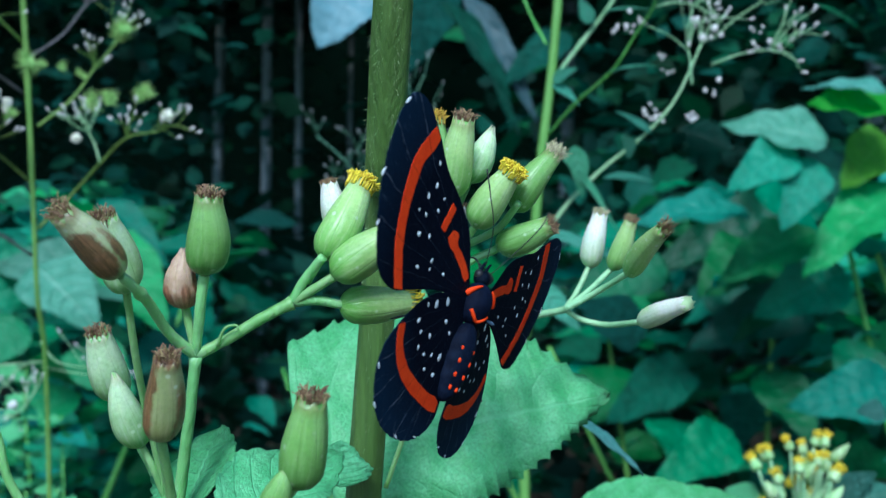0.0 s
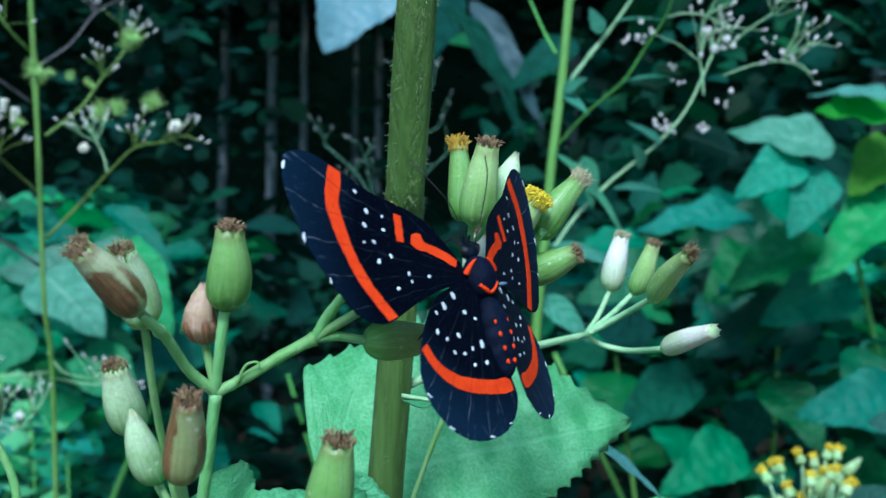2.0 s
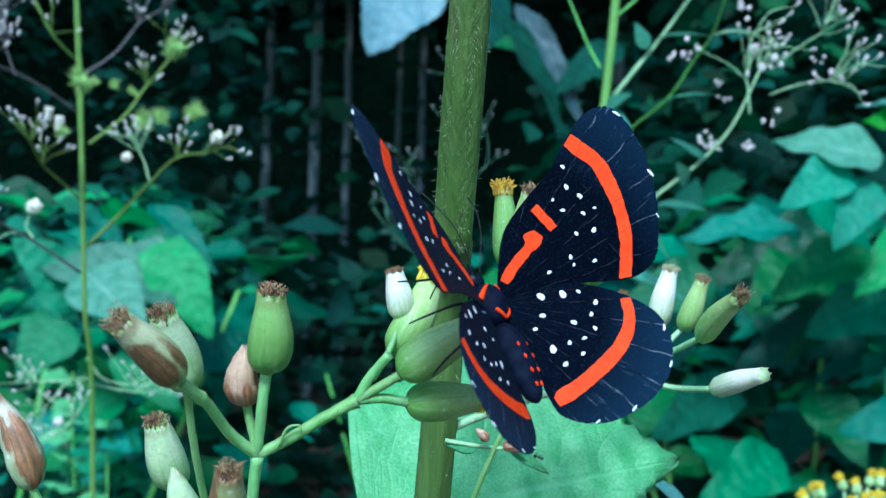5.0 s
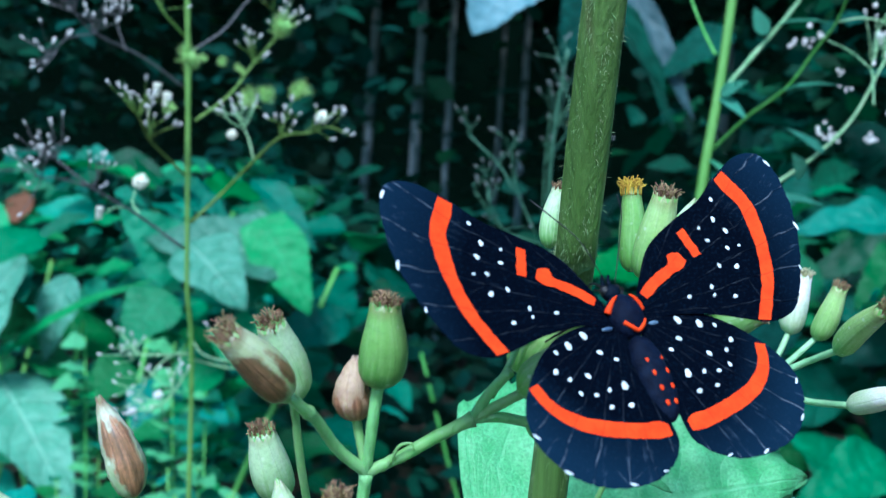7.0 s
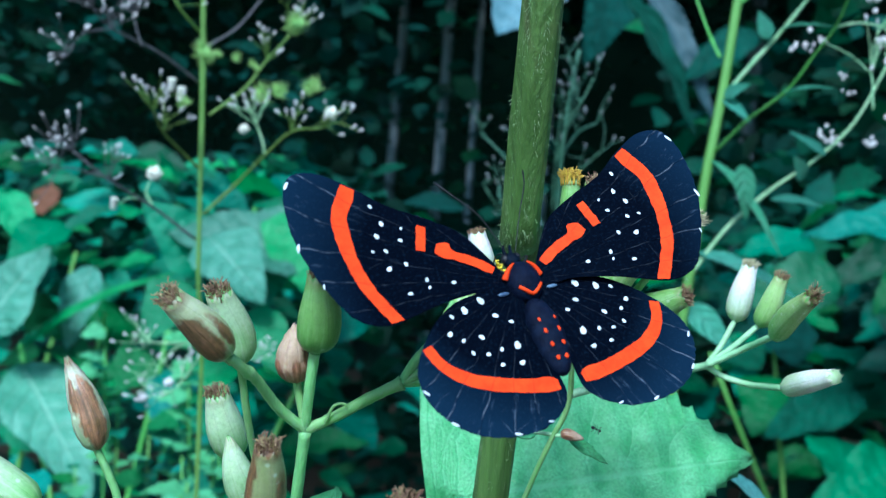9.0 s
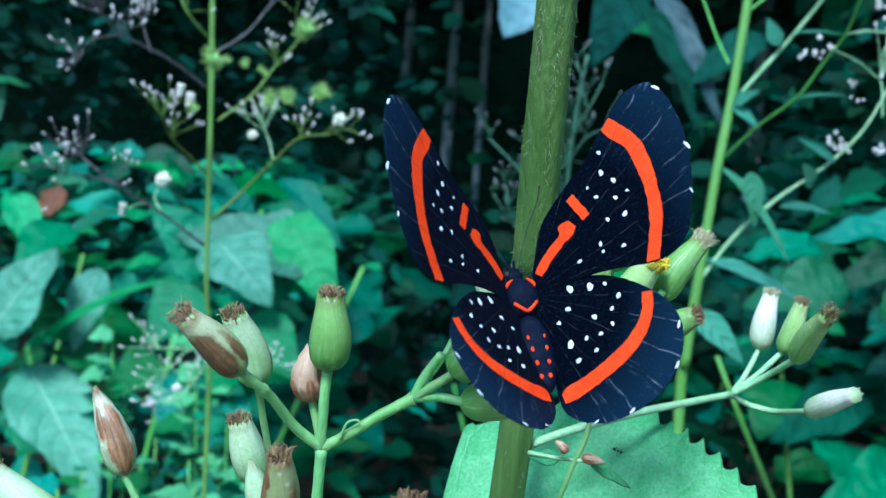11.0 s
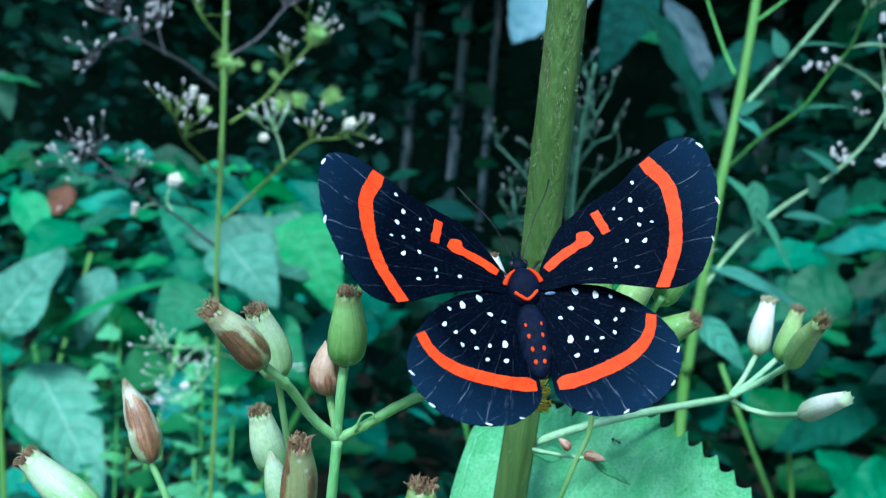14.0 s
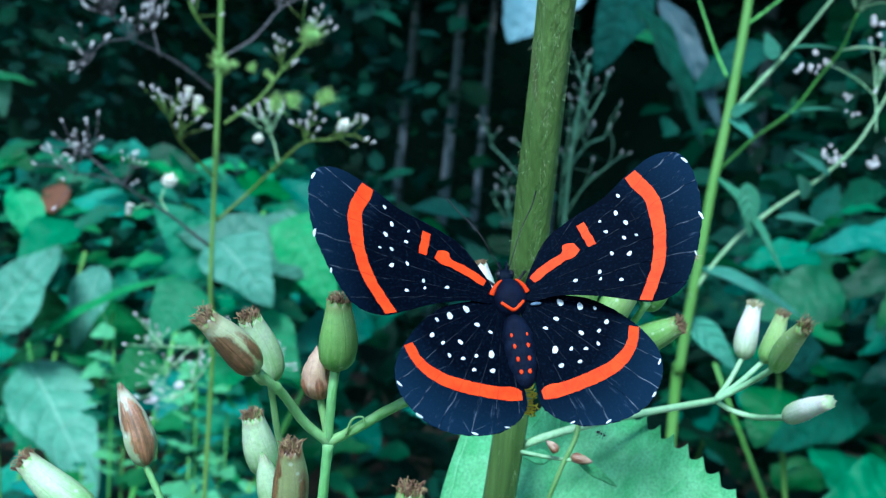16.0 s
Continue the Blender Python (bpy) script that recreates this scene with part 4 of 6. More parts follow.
    stalk(plant, [c0, (0.03908, -0.00700, 1.00017), (0.04044, -0.00900, 1.00311)], 0.0006, 0.0006)
    head(plant, (0.04023, -0.00900, 1.00293), (0.04403, -0.01100, 1.00958), 0.00350, BUD_MID, YELLOW, seed=19, label="green head opening in yellow florets", count=60, fresh=True)
    stalk(plant, [(0.03956, -0.00600, 1.00073), (0.04281, -0.00700, 1.00275), (0.04468, -0.00900, 1.00570)], 0.0006, 0.0006)
    head(plant, (0.04439, -0.00700, 1.00483), (0.04906, -0.00600, 1.01225), 0.00320, BUD_GREEN, DRY_PALE, seed=20, label="green head with pale dry florets", body=0.80, count=60)
    stalk(plant, [c0, (0.04028, -0.00600, 0.99908), (0.04340, -0.00650, 1.00093)], 0.0006, 0.0006)
    head(plant, (0.04305, -0.00650, 1.00090), (0.04890, -0.00900, 1.00410), 0.00324, BUD_GREEN, DRY, seed=21, label="green head with a brown tuft", count=30)
    head(plant, (0.03890, -0.00400, 0.99938), (0.03885, -0.00400, 1.00558), 0.00284, BUD_WHITE, DRY, seed=22, label="small papery pale bud")
    narrow = head(plant, (0.0288, -0.0011, 1.0070), (0.0293, -0.0011, 1.0138), 0.0021, BUD_PALE, DRY, seed=23, label="narrow pale bud beside the stem")
    # side branch with four buds
    knee = (0.05515, 0.02000, 0.99257)
    stalk(plant, [(0.02975, 0.00450, 0.98530), (0.03476, 0.00450, 0.98814), (0.04348, 0.01200, 0.99030), knee], 0.0008, 0.0007, WEED_PALE)
    stalk(plant, [knee, (0.05691, 0.02200, 0.99491), (0.05865, 0.02450, 0.99818)], 0.00055, 0.00055, WEED_PALE)
    stalk(plant, [knee, (0.05809, 0.02050, 0.99513), (0.06101, 0.02100, 0.99828)], 0.0006, 0.00055, WEED_PALE)
    stalk(plant, [knee, (0.05891, 0.01800, 0.99540), (0.06123, 0.01200, 0.99834)], 0.0006, 0.0006, WEED_PALE)
    stalk(plant, [knee, (0.05762, 0.02100, 0.99133), (0.06060, 0.01900, 0.99110), (0.06302, 0.01142, 0.99250)], 0.00055, 0.0006, WEED_PALE)
    head(plant, (0.05868, 0.02450, 0.99788), (0.05962, 0.02400, 1.00614), 0.00309, BUD_WHITE, DRY_PALE, seed=24, label="pale green bud with cream florets", count=30)
    head(plant, (0.06103, 0.02100, 0.99799), (0.06275, 0.01900, 1.00543), 0.00272, BUD_MID, DRY, seed=25, label="green bud with a brown tuft")
    head(plant, (0.06112, 0.01200, 0.99806), (0.06309, 0.00200, 1.00489), 0.00285, BUD_MID, DRY, seed=26, label="green bud with a brown tuft")
    head(plant, (0.06288, 0.01142, 0.99244), (0.06629, 0.00339, 0.99580), 0.00262, BUD_WHITE, None, False, 1.0, seed=27, label="cream white bud")
    # leaves of the plant
    big = part("leaf", leaf_mesh(0.0375, 0.0198, 20, 0.11, -0.10, 0.05, 0.5, 180, 0.5, 0.05, 0.45, 5, 1.8), LEAF, plant, "broad soft green leaf with a toothed edge")
    big.matrix_local = leaf_pose((0.02650, 0.01000, 0.97249), (0.05998, 0.00300, 0.97747), (0.05, -0.9, 0.5))
    solid(big, 0.00025)
    stalk(plant, [(0.03106, -0.00400, 0.95981), (0.02890, 0.00800, 0.96323), (0.02651, 0.01000, 0.97222)], 0.0009, 0.0007)
    for base, tip, half, mat, face, lab in (
        ((0.06356, 0.04600, 0.97332), (0.07703, 0.05500, 0.96472), 0.0013, NARROW, (0.1, -0.6, 1.0), "narrow pale leaf seen from below"),
        ((0.03895, -0.00300, 0.98691), (0.04347, -0.00200, 0.98461), 0.0004, LEAF, (0, -0.8, 0.6), "small pale bract"),
        ((0.03556, -0.00200, 0.98671), (0.03206, -0.00100, 0.98678), 0.0006, LEAF, (0, -0.8, 0.6), "small pale bract"),
        ((0.01591, -0.02600, 0.97698), (0.01698, -0.01800, 0.98349), 0.0030, LEAF, (-0.6, -1, 0.2), "small toothed leaf beside the stalk"),
        ((0.02058, -0.03700, 0.97924), (0.02916, -0.02700, 0.98411), 0.0028, LEAF, (0.0, -0.7, 0.8), "toothed leaf under the buds"),
        ((0.06850, 0.07000, 0.95331), (0.10593, 0.09000, 0.95406), 0.0032, LEAF, (0, -0.8, 0.6), "long green leaf low on the plant"),
        ((0.02847, -0.00200, 0.97380), (0.02844, 0.00000, 0.97842), 0.0022, LEAF, (0.3, -1, 0.3), "small toothed leaf")):
        length = (Vector(tip) - Vector(base)).length
        lf = part("leaf", leaf_mesh(length, half * 1.6, 9, 0.08, 0.2, 0.08, 0, None, 1.0, 0.06, 0.4, 3), mat, plant, lab)
        lf.matrix_local = leaf_pose(base, tip, face)
        solid(lf, 0.0002)
    # the withered little inflorescence before the leaf
    stalk(plant, [(0.03217, -0.00100, 0.98692), (0.03554, -0.00200, 0.98684), (0.03869, -0.00300, 0.98700)], 0.00040, 0.0003, WEED_PALE)
    head(plant, (0.03793, -0.00400, 0.98759), (0.04030, -0.00400, 0.98724), 0.00111, BUD_PINK, None, True, seed=30)
    head(plant, (0.03642, -0.00400, 0.98791), (0.03509, -0.00400, 0.98901), 0.00099, BUD_PINK, None, True, seed=31)
    return plant, stem, big, pressed, nudged, sunk, narrow


# ---- herbs beside the plant ----
SEED_MESH = {}


def seed_mesh(kind, material):
    """Shared little heads: 'bead' a knobbed seed, 'puff' a fluffy head, 'fuzz' a round head of fine green bristles, 'cup' a small cream flower head."""
    kind_key = (kind, material.name)
    if kind_key not in SEED_MESH:
        bm = bmesh.new()
        rng = random.Random(len(kind))
        if kind == "bead":
            tube(bm, [(0, 0, 0), (0, 0, 0.5), (0.05, 0, 1.0)], 0.16, 0.26, 6, 2)
            bmesh.ops.create_icosphere(bm, subdivisions=1, radius=0.42, matrix=Matrix.Translation((0.05, 0, 1.1)))
        elif kind == "fuzz":
            bmesh.ops.create_icosphere(bm, subdivisions=2, radius=0.24, matrix=Matrix.Translation((0, 0, 0.42)))
            for k in range(90):
                d = Vector((rng.gauss(0, 1), rng.gauss(0, 1), rng.gauss(0.45, 0.9))).normalized()
                side = d.orthogonal().normalized() * 0.022
                c = Vector((0, 0, 0.42)) + d * 0.2
                end = Vector((0, 0, 0.42)) + d * rng.uniform(0.38, 0.62) + Vector((0, 0, 0.06))
                foot = [bm.verts.new(c + Matrix.Rotation(a, 3, d) @ side) for a in (0, 2.09, 4.19)]
                top = bm.verts.new(end)
                for a, b in ((0, 1), (1, 2), (2, 0)):
                    bm.faces.new((foot[a], foot[b], top))
        elif kind == "puff":
            bmesh.ops.create_icosphere(bm, subdivisions=3, radius=0.36, matrix=Matrix.Translation((0, 0, 0.5)))
            for v in bm.verts:
                d = (v.co - Vector((0, 0, 0.5))).normalized()
                far = rng.uniform(0.28, 0.52)
                v.co = Vector((0, 0, 0.5)) + d * far * (1.0 + 0.4 * d.z)
        else:
            tube(bm, [(0, 0, 0), (0, 0, 0.15), (0, 0, 0.6), (0, 0, 1.0)], 0.22, 0.34, 8, 3, 0.1)
        SEED_MESH[kind_key] = mesh_of("seed_head", bm, material, kind == "bead")
    return SEED_MESH[kind_key]


def seed_on(parent, p, direction, size, kind, material, name="seed_head"):
    ob = part(name, seed_mesh(kind, material), None, parent)
    ob.matrix_local = Matrix.Translation(p) @ frame_of(direction).to_4x4() @ Matrix.Diagonal((size, size, size, 1))
    return ob


def spray(parent, tip, direction, reach, count, size, rng, twig=TWIG, kind="bead", material=SEED):
    """Short stalks that fan out of a branch's end, each with a few tiny heads."""
    tip, direction = Vector(tip), Vector(direction).normalized()
    ends = []
    for k in range(count):
        bm = bmesh.new()
        d = (direction + Vector((rng.gauss(0, 0.6), rng.gauss(0, 0.5), rng.gauss(0.3, 0.5)))).normalized()
        end = tip + d * reach * rng.uniform(0.35, 1.0)
        mid = tip.lerp(end, 0.5) + Vector((rng.gauss(0, 0.06), 0, rng.gauss(0.05, 0.06))) * reach
        tube(bm, [tip, mid, end], size * 0.12, size * 0.09, 5, 3)
        ends.append((end, d))
        if rng.random() < 0.7:
            q = mid + Vector((rng.gauss(0, 0.2), rng.gauss(0, 0.1), rng.uniform(0.05, 0.3))) * reach
            tube(bm, [mid, q], size * 0.13, size * 0.11, 5, 2)
            ends.append((q, (q - mid).normalized()))
        part("twig", bm, twig, parent)
    for e, d in ends:
        seed_on(parent, e, d + Vector((0, 0, 0.4)), size * rng.uniform(0.7, 1.25), kind, material)


def rel(points, at):
    return [Vector(p) - Vector(at) for p in points]


def seedy_weed():
    """The thin upright weed with branched seed heads and white puffs."""
    at = (-0.153, 0.45, 0)
    w = thing("seedy_weed", at, "thin upright weed with branching dry seed heads and white puffs", "weed")
    rng = random.Random(11)
    bm = bmesh.new()
    tube(bm, [(0, 0, -0.02), (0.004, 0, 0.4)] + rel([(-0.1533, 0.4500, 0.8937), (-0.1549, 0.4400, 0.9869), (-0.1576, 0.4400, 1.0499), (-0.1601, 0.4400, 1.0949), (-0.1630, 0.4400, 1.1442)], at), 0.0010, 0.0008, 9, 10, 0.06, 0, (0.62, 0.7, 0.75, 0.82, 0.9))
    part("stem", bm, WEED, w, "yellow-green ribbed stem")
    arms = (
        ([(-0.1568, 0.4400, 1.0251), (-0.1617, 0.4300, 1.0319), (-0.1647, 0.4200, 1.0374), (-0.1649, 0.4100, 1.0442)], WEED, 0.0008, 7),
        ([(-0.1606, 0.4400, 1.0791), (-0.1660, 0.4300, 1.0869), (-0.1722, 0.4300, 1.0987)], WEED, 0.0008, 6),
        ([(-0.1589, 0.4400, 1.0724), (-0.1485, 0.4500, 1.0834), (-0.1421, 0.4600, 1.0973), (-0.1329, 0.4600, 1.1029)], TWIG, 0.0007, 6),
        ([(-0.1598, 0.4400, 1.0593), (-0.1682, 0.4200, 1.0672), (-0.1786, 0.4000, 1.0725), (-0.1813, 0.3900, 1.0774)], TWIG, 0.0007, 7),
        ([(-0.1777, 0.4000, 1.0725), (-0.1827, 0.3900, 1.0692), (-0.1849, 0.3850, 1.0653)], TWIG, 0.0005, 4),
        ([(-0.1710, 0.4100, 1.0678), (-0.1745, 0.4100, 1.0771), (-0.1765, 0.4100, 1.0855)], TWIG, 0.0005, 7),
        ([(-0.1545, 0.4400, 1.0468), (-0.1447, 0.4500, 1.0584), (-0.1387, 0.4600, 1.0723), (-0.1328, 0.4700, 1.0842)], WEED, 0.0009, 8),
        ([(-0.1544, 0.4400, 1.0077), (-0.1421, 0.4400, 1.0200), (-0.1273, 0.4300, 1.0323), (-0.1151, 0.4200, 1.0404), (-0.1011, 0.4100, 1.0417)], WEED, 0.0009, 6),
        ([(-0.1278, 0.4300, 1.0320), (-0.1297, 0.4300, 1.0387), (-0.1320, 0.4300, 1.0435)], WEED_PALE, 0.0006, 4),
        ([(-0.1568, 0.4400, 0.9976), (-0.1672, 0.4200, 1.0092), (-0.1763, 0.4000, 1.0180), (-0.1855, 0.3900, 1.0269)], TWIG, 0.0008, 7),
        ([(-0.1785, 0.4000, 1.0189), (-0.1874, 0.3950, 1.0210), (-0.1908, 0.3900, 1.0204)], TWIG, 0.0005, 4),
        ([(-0.1673, 0.4200, 1.0100), (-0.1700, 0.4200, 1.0142), (-0.1690, 0.4200, 1.0186)], WEED_PALE, 0.0006, 0),
        ([(-0.1709, 0.4200, 1.0115), (-0.1740, 0.4150, 1.0119), (-0.1766, 0.4100, 1.0094)], WEED_PALE, 0.0006, 0),
        ([(-0.1559, 0.4500, 0.9560), (-0.1636, 0.4400, 0.9561), (-0.1726, 0.4400, 0.9556)], WEED_PALE, 0.0006, 3),
        ([(-0.1562, 0.4500, 0.9541), (-0.1512, 0.4600, 0.9514), (-0.1418, 0.4600, 0.9500)], WEED_PALE, 0.0006, 3),
        ([(-0.1563, 0.4500, 0.9495), (-0.1587, 0.4400, 0.9411), (-0.1642, 0.4400, 0.9360)], WEED_PALE, 0.0006, 5),
        ([(-0.1631, 0.4600, 0.9552), (-0.1661, 0.4500, 0.9528), (-0.1727, 0.4500, 0.9451)], WEED_PALE, 0.0006, 3),
        ([(-0.1604, 0.4600, 0.9631), (-0.1541, 0.4600, 0.9552), (-0.1428, 0.4600, 0.9525)], WEED_PALE, 0.0006, 3),
    )
    for pts, mat, r, n in arms:
        bm = bmesh.new()
        pts = rel(pts, at)
        tube(bm, pts, r * 0.75, r * 0.45, 7, 6, 0.1)
        part("branch", bm, mat, w)
        if n:
            spray(w, pts[-1], pts[-1] - pts[-2], 0.018, n + 4, 0.00145, rng, mat)
        if n > 4:
            spray(w, pts[-2], Vector((0.2, -0.2, 1)), 0.014, 6, 0.0014, rng, mat)
    for p, size, kind, mat in (((-0.1676, 0.4200, 1.0183), 0.0058, "puff", PUFF), ((-0.1590, 0.4200, 1.0497), 0.0052, "cup", PUFF), ((-0.1629, 0.4200, 1.0533), 0.0048, "cup", PUFF), ((-0.0984, 0.4100, 1.0440), 0.0050, "puff", PUFF), ((-0.1370, 0.4300, 1.0388), 0.0040, "puff", PUFF), ((-0.1783, 0.4100, 1.0075), 0.0042, "cup", PUFF), ((-0.1644, 0.4400, 0.9383), 0.0038, "puff", SEED), ((-0.1746, 0.4400, 0.9315), 0.0035, "puff", SEED)):
        seed_on(w, Vector(p) - Vector(at), (0.2, -0.3, 1), size, kind, mat, "seed_puff")
    for p, size in (((-0.1537, 0.4400, 1.0648), 0.0115), ((-0.1538, 0.4500, 1.0698), 0.0060), ((-0.1342, 0.4500, 1.0550), 0.0115), ((-0.1285, 0.4500, 1.0572), 0.0060), ((-0.1206, 0.4600, 1.0583), 0.0105), ((-0.1318, 0.4700, 1.0809), 0.0115), ((-0.1442, 0.4600, 1.0661), 0.0050), ((-0.1563, 0.4200, 1.0451), 0.0060)):
        for k in range(2):
            off = Vector((rng.gauss(0, 0.30), rng.gauss(0, 0.3), rng.gauss(0, 0.22))) * size
            seed_on(w, Vector(p) - Vector(at) + off, (rng.gauss(0, 0.4), -0.3, 1), size * rng.uniform(0.75, 1.0), "fuzz", CALYX, "green_head")
    return w


def tall_herb():
    """The green herb with pale branches, narrow leaves and pinkish seed heads."""
    at = (0.032, 0.46, 0)
    h = thing("tall_herb", at, "tall green herb with pale branches and pinkish seed heads", "herb")
    rng = random.Random(23)
    bm = bmesh.new()
    tube(bm, [(0, 0, -0.02), (0.005, 0, 0.5)] + rel([(0.0323, 0.4600, 0.9189), (0.0329, 0.4550, 0.9685), (0.0357, 0.4500, 1.0061), (0.0387, 0.4500, 1.0389), (0.0424, 0.4500, 1.0693), (0.0457, 0.4500, 1.1083), (0.0477, 0.4500, 1.1512)], at), 0.0022, 0.0017, 10, 10, 0.05, 5)
    part("stem", bm, WEED_GREEN, h, "bright green ridged stem")
    arms = (
        ([(0.0423, 0.4500, 1.0650), (0.0530, 0.4450, 1.0790), (0.0634, 0.4400, 1.0925), (0.0742, 0.4300, 1.1086)], WEED_PALE, 0.0014, 5),
        ([(0.0408, 0.4500, 1.0444), (0.0503, 0.4300, 1.0551), (0.0600, 0.4100, 1.0632), (0.0667, 0.4000, 1.0742), (0.0711, 0.3900, 1.0818), (0.0735, 0.3800, 1.0922)], WEED_GREEN, 0.0009, 7),
        ([(0.0337, 0.4500, 0.9951), (0.0467, 0.4500, 1.0153), (0.0611, 0.4500, 1.0303), (0.0775, 0.4500, 1.0436), (0.0905, 0.4500, 1.0582), (0.1007, 0.4500, 1.0797)], WEED_PALE, 0.0012, 6),
        ([(0.0402, 0.4500, 1.0800), (0.0355, 0.4600, 1.0922), (0.0278, 0.4700, 1.1138)], WEED_GREEN, 0.0010, 5),
        ([(0.0452, 0.4500, 1.0996), (0.0533, 0.4500, 1.1065), (0.0629, 0.4500, 1.1156)], WEED_GREEN, 0.0009, 4),
        ([(0.0711, 0.3900, 1.0818), (0.0780, 0.3900, 1.0833), (0.0851, 0.3900, 1.0827)], WEED_PALE, 0.0006, 5),
        ([(0.0913, 0.3900, 1.0708), (0.0973, 0.3850, 1.0765), (0.1044, 0.3800, 1.0811)], WEED_PALE, 0.0006, 7),
        ([(0.0928, 0.4000, 1.0638), (0.1017, 0.3950, 1.0667), (0.1100, 0.3900, 1.0674)], WEED_PALE, 0.0006, 7),
        ([(0.0885, 0.4100, 1.0584), (0.0879, 0.4100, 1.0664), (0.0871, 0.4100, 1.0705)], WEED_PALE, 0.0006, 3),
    )
    for pts, mat, r, n in arms:
        bm = bmesh.new()
        pts = rel(pts, at)
        tube(bm, pts, r * 0.68, r * 0.38, 8, 6, 0.14, 0, (0.35, 0.7))
        part("branch", bm, mat, h)
        spray(h, pts[-1], pts[-1] - pts[-2], 0.02, n + 2, 0.00145, rng, WEED_PALE)
    for p, size in (((0.0880, 0.3900, 1.0718), 0.007), ((0.1062, 0.3900, 1.0728), 0.0035), ((0.1109, 0.3900, 1.0670), 0.005), ((0.0922, 0.4000, 1.0546), 0.0045), ((0.0907, 0.4200, 1.0465), 0.0045), ((0.1043, 0.3900, 1.0670), 0.0035), ((0.0804, 0.4500, 1.0517), 0.005), ((0.0830, 0.4500, 1.0509), 0.004), ((0.0957, 0.4500, 1.0501), 0.005), ((0.0617, 0.4100, 1.0777), 0.0045), ((0.0677, 0.4100, 1.0781), 0.004), ((0.0829, 0.4000, 1.0921), 0.006), ((0.0850, 0.4500, 1.0744), 0.0035), ((0.0876, 0.4500, 1.0682), 0.003), ((0.0648, 0.4000, 1.0776), 0.005), ((0.0817, 0.4500, 1.0520), 0.0042)):
        for k in range(4):
            off = Vector((rng.gauss(0, 0.38), rng.gauss(0, 0.3), rng.gauss(0, 0.3))) * size
            seed_on(h, Vector(p) - Vector(at) + off, (rng.gauss(0, 0.5), -0.4, 1), size * rng.uniform(0.25, 0.45), "puff", SEED, "seed_puff")
    for base, tip, half, face in (
        ((0.0391, 0.4500, 1.0419), (0.0681, 0.4200, 1.0155), 0.0030, (0.3, -0.6, 1)), ((0.0502, 0.4400, 1.0396), (0.0531, 0.4300, 1.0214), 0.0042, (0.2, -1, 0.2)), ((0.0569, 0.4400, 1.0858), (0.0517, 0.4400, 1.0964), 0.0030, (-0.3, -1, 0.2)),
        ((0.0604, 0.4400, 1.0898), (0.0763, 0.4300, 1.0935), 0.0018, (0, -0.6, 1)), ((0.0585, 0.4100, 1.0623), (0.0728, 0.4000, 1.0674), 0.0018, (0, -0.6, 1)), ((0.0423, 0.4500, 1.0650), (0.0522, 0.4400, 1.0579), 0.0026, (0, -0.8, 0.8)),
        ((0.0425, 0.4480, 1.0652), (0.0496, 0.4400, 1.0698), 0.0028, (0, -1, 0.4)), ((0.0814, 0.4500, 1.0454), (0.0688, 0.4400, 1.0536), 0.0018, (0, -1, 0.4)), ((0.0740, 0.4500, 1.0363), (0.0706, 0.4400, 1.0429), 0.0036, (0, -1, 0.4)),
        ((0.0623, 0.4500, 1.0279), (0.0790, 0.4400, 1.0300), 0.0034, (0, -0.6, 1)), ((0.0369, 0.4500, 1.0063), (0.0756, 0.4400, 0.9994), 0.0045, (0, -0.6, 1)), ((0.0351, 0.4600, 0.9860), (0.0548, 0.4500, 0.9712), 0.006, (0.2, -0.9, 0.5))):
        leaf_on(h, Vector(base) - Vector(at), Vector(tip) - Vector(at), half, "long", WEED_LEAF, face)
    return h


